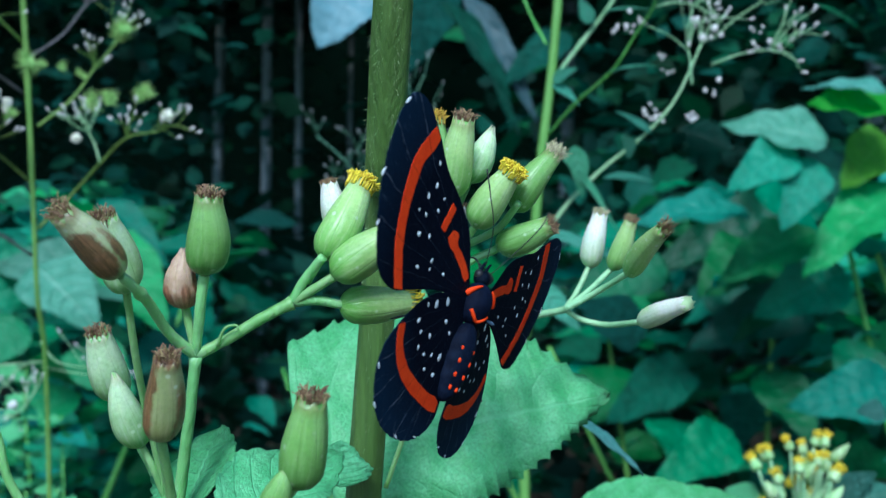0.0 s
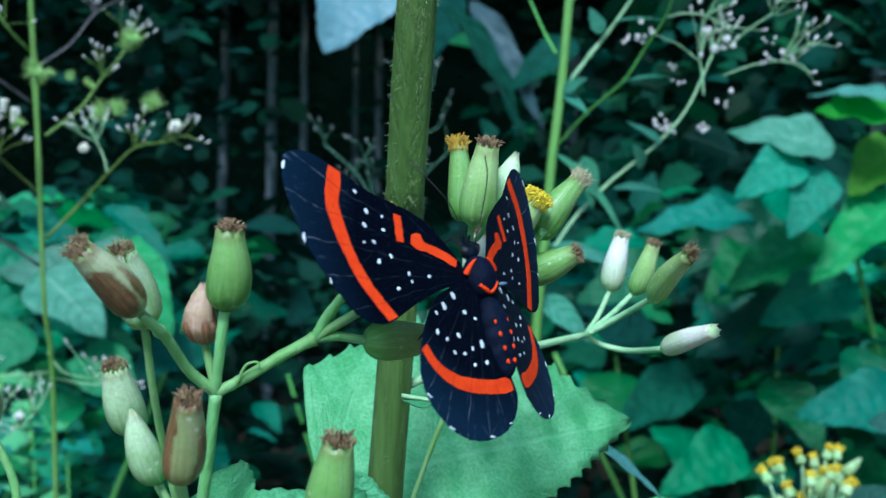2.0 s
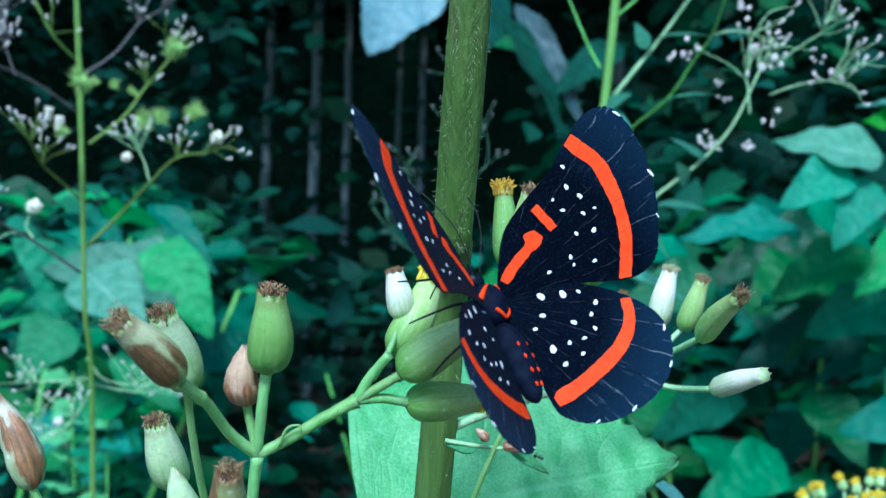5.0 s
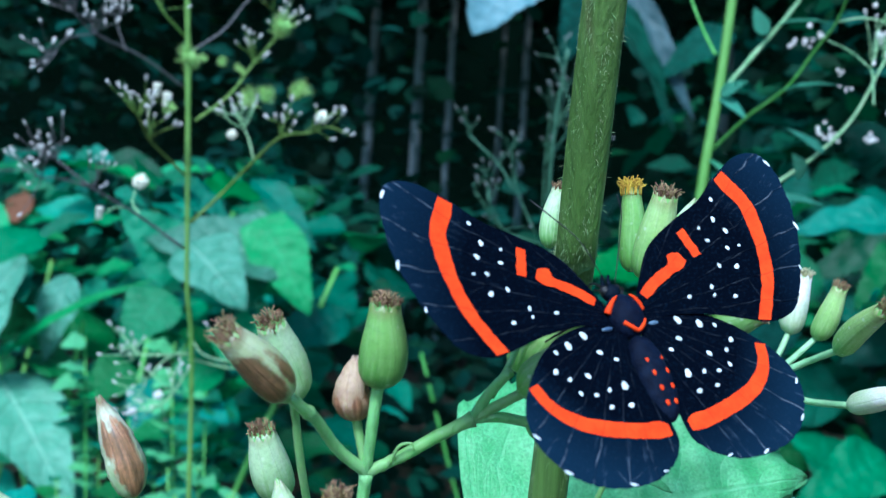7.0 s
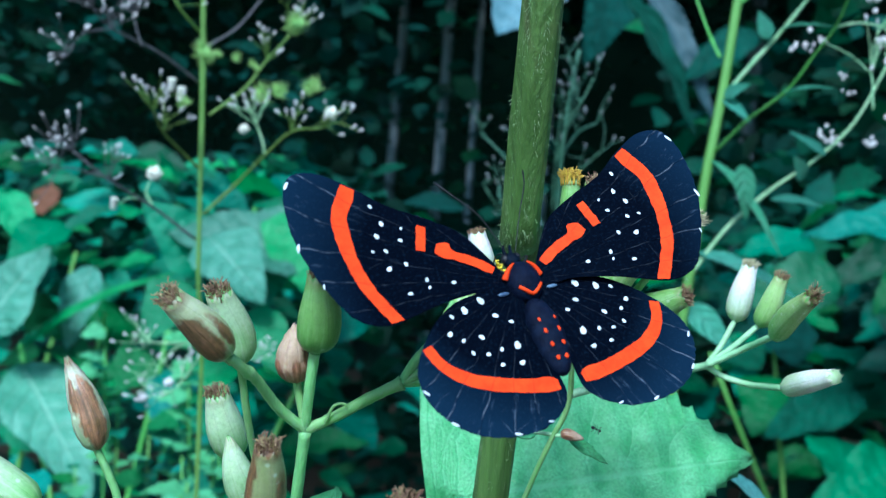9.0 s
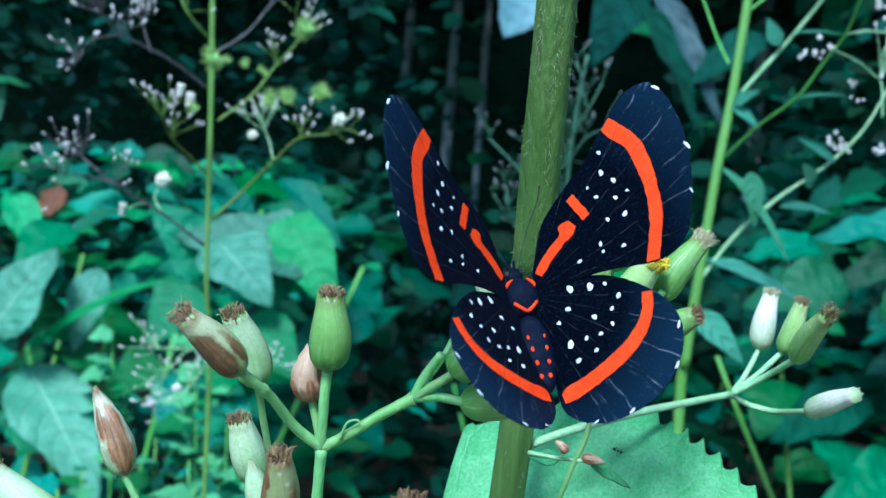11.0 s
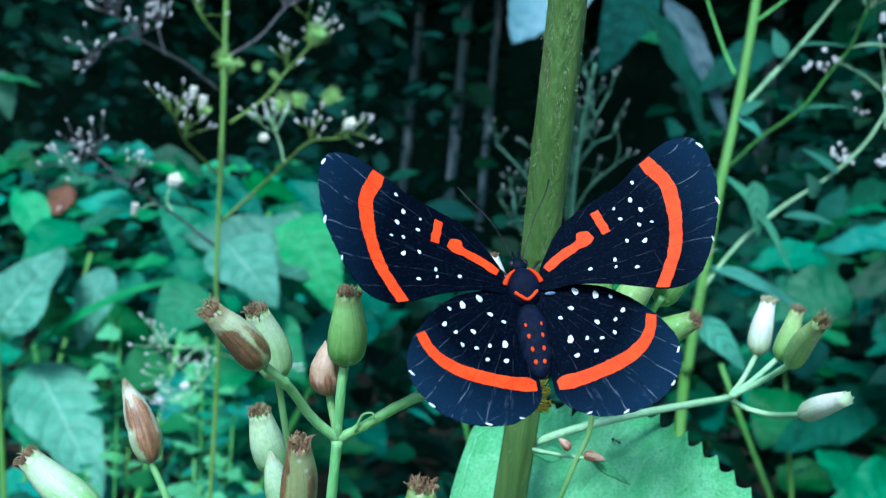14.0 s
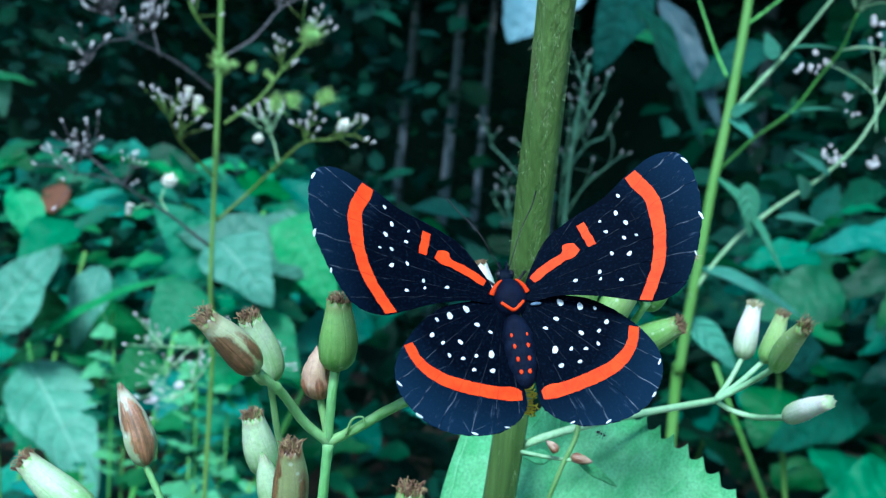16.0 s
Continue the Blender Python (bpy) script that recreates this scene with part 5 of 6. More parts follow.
def beaded_herb():
    """A small pale herb just behind the main stem, its twigs beaded with tiny buds."""
    at = (-0.018, 0.62, 0)
    h = thing("beaded_herb", at, "small grey-green herb with beaded twigs behind the stem", "herb")
    rng = random.Random(31)
    bm = bmesh.new()
    tube(bm, [(0, 0, -0.02), (0, 0, 0.5)] + rel([(-0.0183, 0.6200, 0.9288), (-0.0233, 0.6000, 1.0133), (-0.0219, 0.5800, 1.0615), (-0.0171, 0.5700, 1.0998)], at), 0.0016, 0.0008, 7, 8, 0.08)
    part("stem", bm, BEAD_STEM, h)
    for pts in ([(-0.0235, 0.6000, 1.0250), (-0.0152, 0.5900, 1.0399), (-0.0033, 0.5800, 1.0516)], [(-0.0239, 0.5900, 1.0478), (-0.0153, 0.5800, 1.0605), (-0.0063, 0.5700, 1.0645)], [(-0.0224, 0.5800, 1.0614), (-0.0148, 0.5700, 1.0736), (-0.0090, 0.5700, 1.0865)],
                [(-0.0233, 0.6100, 1.0044), (-0.0452, 0.6000, 1.0114), (-0.0607, 0.5900, 1.0304)], [(-0.0468, 0.6000, 1.0128), (-0.0529, 0.5900, 1.0252), (-0.0535, 0.5900, 1.0324)], [(-0.0209, 0.5800, 1.0700), (-0.0186, 0.5700, 1.0858), (-0.0224, 0.5700, 1.0967)],
                [(-0.0286, 0.6000, 1.0087), (-0.0402, 0.5900, 1.0336), (-0.0424, 0.5800, 1.0497)], [(-0.0263, 0.6000, 1.0203), (-0.0260, 0.5900, 1.0483), (-0.0241, 0.5800, 1.0699)], [(-0.0266, 0.5900, 1.0427), (-0.0209, 0.5800, 1.0617), (-0.0177, 0.5800, 1.0798)], [(-0.0423, 0.6000, 1.0326), (-0.0496, 0.6000, 1.0444), (-0.0658, 0.6000, 1.0590)]):
        bm = bmesh.new()
        pts = rel(pts, at)
        tube(bm, pts, 0.0006, 0.0004, 6, 5, 0.1)
        part("branch", bm, BEAD_STEM, h)
        for q in pts[1:]:
            spray(h, q, Vector((0.2, -0.2, 1)), 0.018, 2, 0.0017, rng, BEAD_STEM, "bead", SEED_GREEN)
    return h


def yellow_cluster():
    at = (0.133, 0.43, 0)
    c = thing("yellow_flower_herb", at, "flat cluster of small cream and yellow flower heads", "flower")
    rng = random.Random(41)
    hub = Vector((0.1328, 0.4300, 0.8970)) - Vector(at)
    bm = bmesh.new()
    tube(bm, [(0, 0, -0.02), (0, 0, 0.5), hub], 0.002, 0.0016, 8, 8, 0.06)
    part("stem", bm, WEED_GREEN, c)
    more = [(rng.uniform(-0.019, 0.019), rng.uniform(0.012, 0.036), rng.random() < 0.6) for k in range(8)]
    for k, (px, pz, yellow) in enumerate(list(CLUSTER) + more):
        tip = hub + Vector((px, rng.uniform(-0.008, 0.008), pz))
        bm = bmesh.new()
        base = tip - Vector((px * 0.2 + rng.gauss(0, 0.0022), rng.gauss(0.001, 0.002), 0.0062))
        tube(bm, [hub, hub.lerp(base, 0.6) + Vector((px * 0.1, 0, -0.002)), base], 0.0006, 0.0005, 6, 4)
        part("branch", bm, WEED_PALE, c)
        head(c, base, tip, rng.uniform(0.0032, 0.0046), BUD_CREAM, YELLOW if yellow else None, not yellow, 0.6, seed=60 + k, label="tiny cream head with yellow florets" if yellow else "tiny cream bud", count=26, fresh=yellow)
    for base, tip, half, kind, m in (((0.1533, 0.4500, 0.9033), (0.1629, 0.4400, 0.9151), 0.006, "oval", LEAF_PALE), ((0.1578, 0.4500, 0.9011), (0.1736, 0.4400, 0.9097), 0.007, "oval", LEAF_PALE), ((0.1219, 0.4400, 0.9033), (0.1086, 0.4300, 0.9118), 0.006, "oval", LEAF), ((0.1919, 0.5000, 0.9292), (0.1802, 0.5000, 0.9312), 0.006, "oval", LEAF_PALE)):
        leaf_on(c, Vector(base) - Vector(at), Vector(tip) - Vector(at), half, kind, m)
    return c


def low_herb(at, seed, top, name_label):
    """Small soft-leaved herbs low between the plants."""
    rng = random.Random(seed)
    h = thing("low_herb", at, name_label, "herb", "low herbs")
    for k in range(5):
        end = Vector((rng.uniform(-0.07, 0.07), rng.uniform(-0.04, 0.05), top * rng.uniform(0.85, 1.0)))
        bm = bmesh.new()
        tube(bm, [(0, 0, -0.02), end * 0.5, end], 0.0012, 0.0008, 6, 5)
        part("stem", bm, WEED_GREEN, h)
        for j in range(15):
            p = end - Vector((0, 0, 1)) * rng.uniform(0, 0.09)
            a = rng.uniform(0, 6.283)
            d = Vector((math.cos(a), math.sin(a) * 0.8 - 0.2, rng.uniform(-0.2, 0.4))) * rng.uniform(0.014, 0.030)
            leaf_on(h, p, p + d, d.length * 0.42, "broad", rng.choice((LEAF, SHRUB_BLUE)), (rng.gauss(0, 0.3), -0.5, 1))
    return h


# ---- the butterfly ----
FORE_EDGE = ((1.0, 1.2), (1.6, 2.6), (3.7, 6.0), (7.0, 8.2), (10.3, 9.9), (12.7, 11.9), (14.2, 13.0), (15.9, 14.0), (17.6, 14.3), (19.0, 13.8), (19.9, 12.1), (20.3, 9.7), (20.3, 7.4), (19.9, 5.0), (19.2, 2.6), (18.3, 0.5), (17.2, -1.4), (15.7, -2.4), (13.7, -2.7), (11.4, -2.1), (8.2, -1.2), (4.4, -0.6), (1.6, -0.8), (0.6, 0.0))
FORE_BAND = ((14.2, 12.7), (15.7, 10.5), (16.4, 8.6), (16.5, 6.3), (16.3, 4.0), (15.9, 1.8), (15.3, 0.2), (14.6, -1.2), (13.9, -2.6)), ((12.8, 11.8), (13.3, 10.6), (14.4, 9.0), (14.7, 6.9), (14.8, 4.9), (14.6, 3.2), (14.2, 1.5), (13.5, -0.2), (12.4, -2.3))
FORE_BAR = ((8.0, 7.4), (8.6, 5.9), (9.0, 4.7)), ((7.0, 7.0), (7.5, 5.6), (8.0, 4.4))
FORE_STREAK = ((1.5, 1.9), (2.3, 2.7), (3.8, 3.6), (5.2, 4.3), (5.3, 5.2), (6.6, 5.2)), ((2.1, 1.1), (2.8, 1.5), (3.7, 2.1), (5.5, 3.1), (6.6, 3.4), (7.2, 4.1))
FORE_SPOTS = ((11.9, 9.9, 4), (11.4, 7.9, 5), (12.3, 6.6, 5), (9.6, 7.2, 3), (10.1, 5.9, 4), (13.2, 5.0, 3), (11.9, 4.9, 4), (12.2, 3.0, 5), (10.4, 3.3, 4), (8.9, 1.4, 4), (8.9, 0.6, 3), (11.0, 0.2, 4), (6.3, 0.8, 4))
FORE_FLECKS = ((19.4, 13.0, 5), (20.1, 6.2, 5), (18.9, 2.0, 3))
HIND_EDGE = ((0.5, 0.0), (1.7, -0.3), (3.9, -0.4), (6.9, -1.0), (9.2, -2.3), (11.1, -4.0), (12.7, -6.0), (13.5, -7.8), (13.5, -9.8), (12.8, -11.5), (11.5, -13.1), (9.7, -14.3), (7.4, -14.9), (4.7, -15.0), (2.6, -14.4), (1.1, -13.4), (0.2, -12.1), (0.1, -10.2), (0.3, -7.7), (0.2, -4.8), (0.1, -2.0))
HIND_BAND = ((12.1, -5.2), (11.6, -6.9), (10.3, -8.7), (8.6, -9.9), (6.3, -10.8), (4.0, -11.4), (2.0, -11.8), (0.6, -11.7)), ((11.0, -4.8), (10.4, -6.4), (9.3, -7.6), (7.5, -8.6), (5.1, -9.4), (3.1, -9.9), (1.2, -10.1), (0.5, -10.6))
HIND_SPOTS = ((4.4, -1.3, 7), (6.4, -2.0, 7), (7.9, -2.4, 4), (8.8, -4.1, 5), (3.6, -3.1, 5), (2.3, -4.0, 4), (5.9, -5.0, 5), (7.8, -5.0, 4), (7.4, -6.4, 4), (2.8, -6.5, 7), (4.5, -6.6, 4), (6.0, -6.8, 4), (5.1, -8.1, 4), (3.1, -8.3, 5))
HIND_FLECKS = ((13.3, -9.2, 4), (11.9, -12.6, 4), (6.6, -14.8, 4), (3.0, -14.4, 3))
MM = 0.0008


def closed_curve(points, steps=5):
    p = [Vector((*q, 0)) for q in points]
    n = len(p)
    out = []
    for i in range(n):
        a, b, c, d = p[i - 1], p[i], p[(i + 1) % n], p[(i + 2) % n]
        for k in range(steps):
            t = k / steps
            out.append(0.5 * ((2 * b) + (c - a) * t + (2 * a - 5 * b + 4 * c - d) * t * t + (3 * b - a - 3 * c + d) * t ** 3))
    return out


def wing_blade(side, edge, fringe=0.0):
    """A thin blade in the wing's own plane: its hinge at the origin, outwards along x."""
    bm = bmesh.new()
    rng = random.Random(5)
    pts = closed_curve(edge, 7)
    rims = []
    for z in (0.04, -0.04):
        ring = []
        for q in pts:
            r = q.xy.length
            grow = 1 + fringe * rng.uniform(-1, 1) / max(r, 4) * (1 if r > 9 else 0)
            ring.append(bm.verts.new((side * q.x * grow * MM, q.y * grow * MM, z * MM)))
        rims.append(ring)
    bm.faces.new(rims[0])
    bm.faces.new(rims[1][::-1])
    for j in range(len(pts)):
        k = (j + 1) % len(pts)
        bm.faces.new((rims[0][j], rims[1][j], rims[1][k], rims[0][k]))
    bmesh.ops.recalc_face_normals(bm, faces=bm.faces)
    return bm


def band(side, rails, half=0.075):
    """A coloured strip that lies through the blade and shows on both sides."""
    bm = bmesh.new()
    rails = [[tuple(Vector(p).lerp(Vector(q), 0.08)) for p, q in zip(r, o)] for r, o in ((rails[0], rails[1]), (rails[1], rails[0]))]
    a, b = (smooth_path([(*q, 0) for q in r], 6) for r in rails)
    for r in (a, b):
        for q in r:
            q += Vector((noise.noise(q * 1.7), noise.noise(q * 1.7 + Vector((9, 0, 0))), 0)) * 0.09
    grid = [[bm.verts.new((side * q.x * MM, q.y * MM, z * MM)) for q in r] for r, z in ((a, half), (b, half), (b, -half), (a, -half))]
    for k in range(4):
        p, q = grid[k], grid[(k + 1) % 4]
        for j in range(len(p) - 1):
            bm.faces.new((p[j], p[j + 1], q[j + 1], q[j]))
    bm.faces.new([g[0] for g in grid])
    bm.faces.new([g[-1] for g in grid][::-1])
    bmesh.ops.recalc_face_normals(bm, faces=bm.faces)
    return bm


def dot_mesh():
    bm = bmesh.new()
    bmesh.ops.create_uvsphere(bm, u_segments=14, v_segments=6, radius=1.0)
    for v in bm.verts:
        turn = math.atan2(v.co.y, v.co.x)
        v.co.xy *= 1 + 0.09 * math.sin(2 * turn + 0.6) + 0.07 * math.sin(3 * turn) + 0.05 * math.sin(5 * turn + 1)
    return mesh_of("white_spot", bm, SPOT)


def wing(parent, name, side, edge, material, strips, spots, flecks, dots):
    w = part(name, wing_blade(side, edge, 0.07), material, parent, "black wing with orange band and white spots", False)
    for strip_name, rails in strips:
        part(strip_name, band(side, rails), ORANGE, w, "bright orange", False)
    rng = random.Random(len(name) + 2)
    for group, kind in ((spots, "white_spot"), (flecks, "white_fleck")):
        for x, y, s in group:
            d = part(kind, dots, None, w)
            if kind == "white_spot":
                turn, long, wide = rng.uniform(0, 180), 0.066, 0.053
            else:
                turn, long, wide = math.degrees(math.atan2(y, side * x)) + 90, 0.10, 0.034
            d.matrix_local = pose(side * x * MM, y * MM, 0, 0, 0, turn) @ Matrix.Diagonal((s * long * MM, s * wide * MM, 0.085 * MM, 1))
    return w


def blob(parent, name, centre, radii, material, label="", tilt=0, segments=16):
    bm = bmesh.new()
    bmesh.ops.create_uvsphere(bm, u_segments=segments, v_segments=segments * 2 // 3, radius=1.0, matrix=pose(*(c * MM for c in centre), tilt) @ Matrix.Diagonal((*(r * MM for r in radii), 1)))
    return part(name, bm, material, parent, label)


def thread(parent, name, points, r0, r1, material, label=""):
    bm = bmesh.new()
    tube(bm, [Vector(p) * MM for p in points], r0 * MM, r1 * MM, 7, 6)
    return part(name, bm, material, parent, label)


def butterfly():
    b = thing("butterfly", (0, 0.115, 1), "black butterfly with orange bands and white spots on a flower", "butterfly")
    thorax = blob(b, "thorax", (0, -0.2, 0.05), (1.75, 2.2, 1.55), BODY, segments=24)
    for s in (-1, 1):
        thread(thorax, "collar", ((s * 1.9, 0.25, 0.3), (s * 1.55, 0.8, 0.68), (s * 1.1, 1.25, 0.92), (s * 0.7, 1.5, 1.02)), 0.34, 0.08, ORANGE, "orange collar")
        blob(thorax, "hair_tuft", (s * 2.6, -1.2, 0.30), (0.60, 0.20, 0.18), TUFT_BLUE, "pale blue hair tuft", segments=12)
    thread(thorax, "chevron", ((-1.15, -1.05, 1.0), (-0.62, -1.6, 1.10), (0, -1.95, 0.98), (0.62, -1.6, 1.10), (1.15, -1.05, 1.0)), 0.2, 0.2, ORANGE, "orange chevron across the back")
    head_ob = blob(b, "head", (0, 2.5, -0.35), (0.9, 0.85, 0.8), BODY)
    for s in (-1, 1):
        blob(head_ob, "eye", (s * 0.66, 2.75, -0.3), (0.38, 0.5, 0.5), LEG, "glossy black eye")
        thread(head_ob, "antenna", ((s * 0.4, 3.0, 0.1), (s * 2.2, 7.0, 1.2), (s * 4.0, 10.0, 1.0), (s * 5.0, 12.2, 0.4)), 0.04, 0.08, LEG)
        thread(head_ob, "palp", ((s * 0.3, 3.0, -0.6), (s * 0.35, 3.8, -0.4), (s * 0.35, 4.2, -0.1)), 0.22, 0.10, BODY)
    thread(head_ob, "proboscis", ((0, 3.1, -0.8), (0, 4.5, -2.2), (0, 4.4, -4.2), (0, 3.6, -5.6)), 0.1, 0.07, LEG)
    bm = bmesh.new()
    bmesh.ops.create_uvsphere(bm, u_segments=24, v_segments=48, radius=1.0, matrix=pose(0, 0, 0, 90))
    for v in bm.verts:
        ring = 1 + 0.035 * math.cos(v.co.y * 15)
        blunt = 1 + 0.16 * max(0.0, v.co.y)
        v.co = Vector((v.co.x * 1.62 * ring * blunt, -6.3 + v.co.y * 4.1, 0.25 + v.co.z * 1.35 * ring * blunt)) * MM
    abdomen = part("abdomen", bm, BODY, b, "blue-black abdomen with orange dots")
    for y, x in ((-4.9, 0.74), (-6.2, 0.68), (-7.6, 0.58), (-8.9, 0.44)):
        z = 0.25 + 1.35 * math.sqrt(1 - ((y + 6.3) / 4.1) ** 2 - (x / 1.62) ** 2)
        for s in (-1, 1):
            blob(abdomen, "orange_dot", (s * x, y, z), (0.21, 0.29, 0.11), ORANGE, segments=8)
    thread(abdomen, "belly", ((0, -3.2, -0.55), (0, -5.0, -0.6), (0, -7.4, -0.5), (0, -9.6, -0.2)), 1.1, 0.5, ORANGE, "orange underside")
    for s in (-1, 1):
        for k, (y, reach, fwd) in enumerate(((1.6, 3.2, 3.4), (0.2, 4.2, 0.8), (-1.4, 4.2, -2.4))):
            thread(b, "leg", ((s * 0.8, y, -1.1), (s * reach * 0.75, y + fwd * 0.5, -1.4), (s * reach, y + fwd * 0.9, -4.2), (s * reach * 1.05, y + fwd * 1.2, -6.2)), 0.17, 0.08, LEG)
    dots = dot_mesh()
    fore = (("orange_band", FORE_BAND), ("orange_bar", FORE_BAR), ("orange_streak", FORE_STREAK))
    hind = (("orange_band", HIND_BAND),)
    wings = {}
    for s, n in ((-1, "left"), (1, "right")):
        wings[n, "hind"] = wing(b, "hindwing", s, HIND_EDGE, HIND, hind, HIND_SPOTS, HIND_FLECKS, dots)
        wings[n, "fore"] = wing(b, "forewing", s, FORE_EDGE, FORE, fore, FORE_SPOTS, FORE_FLECKS, dots)
    return b, wings


def ant(at):
    """A tiny black ant on the leaf."""
    a = thing("ant", at, "tiny black ant on the toothed leaf", "ant")
    bm = bmesh.new()
    for p, r in (((-0.9, 0, 0.5), 0.42), ((0, 0, 0.5), 0.28), ((0.8, 0, 0.5), 0.34)):
        bmesh.ops.create_icosphere(bm, subdivisions=2, radius=r * MM * 0.6, matrix=Matrix.Translation(Vector(p) * MM * 0.6))
    part("body", bm, LEG, a)
    for s in (-1, 1):
        for x in (-0.3, 0, 0.3):
            thread(a, "leg", ((x * 0.6, 0, 0.3), (x * 1.2, s * 0.35, 0.42), (x * 1.8, s * 0.6, 0.0)), 0.04, 0.03, LEG)
    return a


# ---- putting it together ----
WEED_LEAF = leaf_material("herb_leaf", (0.10, 0.42, 0.24), (0.15, 0.48, 0.30), (0.2, 0.52, 0.36), 0.45, 5, 5, 0.3, 0.4, 0.002)
BUD_CREAM = organic("greenish_cream_head", (0.27, 0.50, 0.17), (0.50, 0.68, 0.36), 400, 0.5, 0.3, (1, 1, 0.2), None, 0.2)
SEED_GREEN = organic("grey_green_bead", (0.17, 0.20, 0.19), (0.26, 0.29, 0.28), 300, 0.7, 0.3)
BEAD_STEM = organic("grey_green_twig", (0.06, 0.17, 0.10), (0.09, 0.21, 0.13), 200, 0.6, 0.3)
CLUSTER = tuple((x * 0.00118, z * 0.00098, y) for x, z, y in (
    (-15, 27, 1), (-12, 18, 0), (-10, 31, 1), (-8, 22, 1), (-6, 15, 0), (-5, 35, 1), (-2, 28, 1), (0, 21, 1), (1, 33, 1), (3, 25, 0), (5, 30, 1), (7, 36, 1), (8, 22, 1), (10, 28, 1), (11, 35, 1), (13, 24, 1), (15, 31, 0), (-14, 12, 1), (4, 15, 1), (-9, 8, 0), (12, 16, 0)))

ground()
backdrop()
plant, plant_stem, broad_leaf, pressed, nudged, sunk, narrow = flowering_plant()
flyer, wings = butterfly()
seedy_weed()
tall_herb()
beaded_herb()
yellow_cluster()
crawler = ant((0, 0.13, 1))
for k, (at, listed, filler, spread, tone, large) in enumerate(SHRUBS):
    shrub(at, 100 + k, listed, filler, spread, tone, "shrubs at the wood's edge", large)
for k, (x, y, top) in enumerate(((-0.225, 0.75, 0.865), (-0.30, 0.80, 0.86), (-0.29, 0.95, 0.88), (-0.40, 1.0, 0.9))):
    low_herb((x, y, 0), 70 + k, top, "low soft-leaved green herb")
for k, (x, y, top) in enumerate(((-0.2114, 0.5500, 0.8742), (-0.1991, 0.6000, 0.8672), (-0.2243, 0.5200, 0.8705))):
    low_herb((x, y, 0), 90 + k, top + 0.02, "low soft-leaved green herb")
for k, (x, y, h, r) in enumerate(((-1.72, 8.6, 9, 0.036), (-1.28, 8.2, 9, 0.040), (-1.06, 8.4, 9, 0.030), (-1.86, 9.4, 9, 0.030), (-0.80, 9.6, 9, 0.026), (-0.55, 9.0, 9, 0.030), (0.9, 8.8, 9, 0.06), (2.6, 7.0, 9, 0.07))):
    tree((x, y, 0), h, r, 0.25 - 0.1 * k % 0.3, 200 + k, ((-1.6, 1.6), (-3.2, 1.5), (2.7, 7.5)), 900)
# undergrowth in the near-black leaf colour that stands for shade
many_leaves("undergrowth", "dense undergrowth behind the shrubs, shade in its leaf colour", 9000, ((-3.0, 3.4), (2.1, 5.0), (0.0, 1.5)), (0.05, 0.14), WOODS_SHADE, 301, lambda p, r: p.z < 1.15 + 0.35 * noise.noise(Vector((p.x * 1.3, p.y * 1.3, 3))) + (0.25 if p.x > 0.5 else -0.1) and r.random() < 0.4 + 0.6 * p.z)
# thickets dimmed by leaf colour rather than by light
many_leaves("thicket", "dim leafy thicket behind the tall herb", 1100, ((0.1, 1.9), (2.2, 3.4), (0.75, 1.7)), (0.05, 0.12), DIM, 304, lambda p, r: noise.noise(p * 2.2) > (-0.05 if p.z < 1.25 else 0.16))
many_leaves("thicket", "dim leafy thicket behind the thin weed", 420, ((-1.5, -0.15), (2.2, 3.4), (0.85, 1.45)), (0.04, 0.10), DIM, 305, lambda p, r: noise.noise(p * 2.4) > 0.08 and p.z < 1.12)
many_leaves("thicket", "hanging foliage behind the thin weed, darkened as if in shade", 700, ((-1.8, -0.55), (2.6, 3.8), (1.05, 1.85)), (0.04, 0.09), WOODS_SHADE, 306, lambda p, r: noise.noise(p * 2.4) > 0.14)
many_leaves("woodland_foliage", "woodland foliage with deep shade put into its leaf colour", 7000, ((-6.0, 6.5), (5.0, 12.0), (0.0, 6.0)), (0.07, 0.2), DIM, 302, lambda p, r: noise.noise(p * 0.7) > -0.1)
# added overhead, out of view, only to block sky light over the wood
many_leaves("canopy", "leaf layer added above the view to keep sky light off the wood", 7500, ((-9.0, 9.0), (2.0, 15.0), (3.6, 7.0)), (0.35, 0.75), WOODS_SHADE, 303, None, 0.35)


def wing_pose(side, raised, swept, pitched):
    """A wing's pose on the body: raised about the body's length, pitched about the wing's, swept in its own plane (degrees)."""
    return pose(side * 0.00064, 0, 0, pitched, -side * raised, 0) @ pose(0, 0, 0, 0, 0, side * swept)


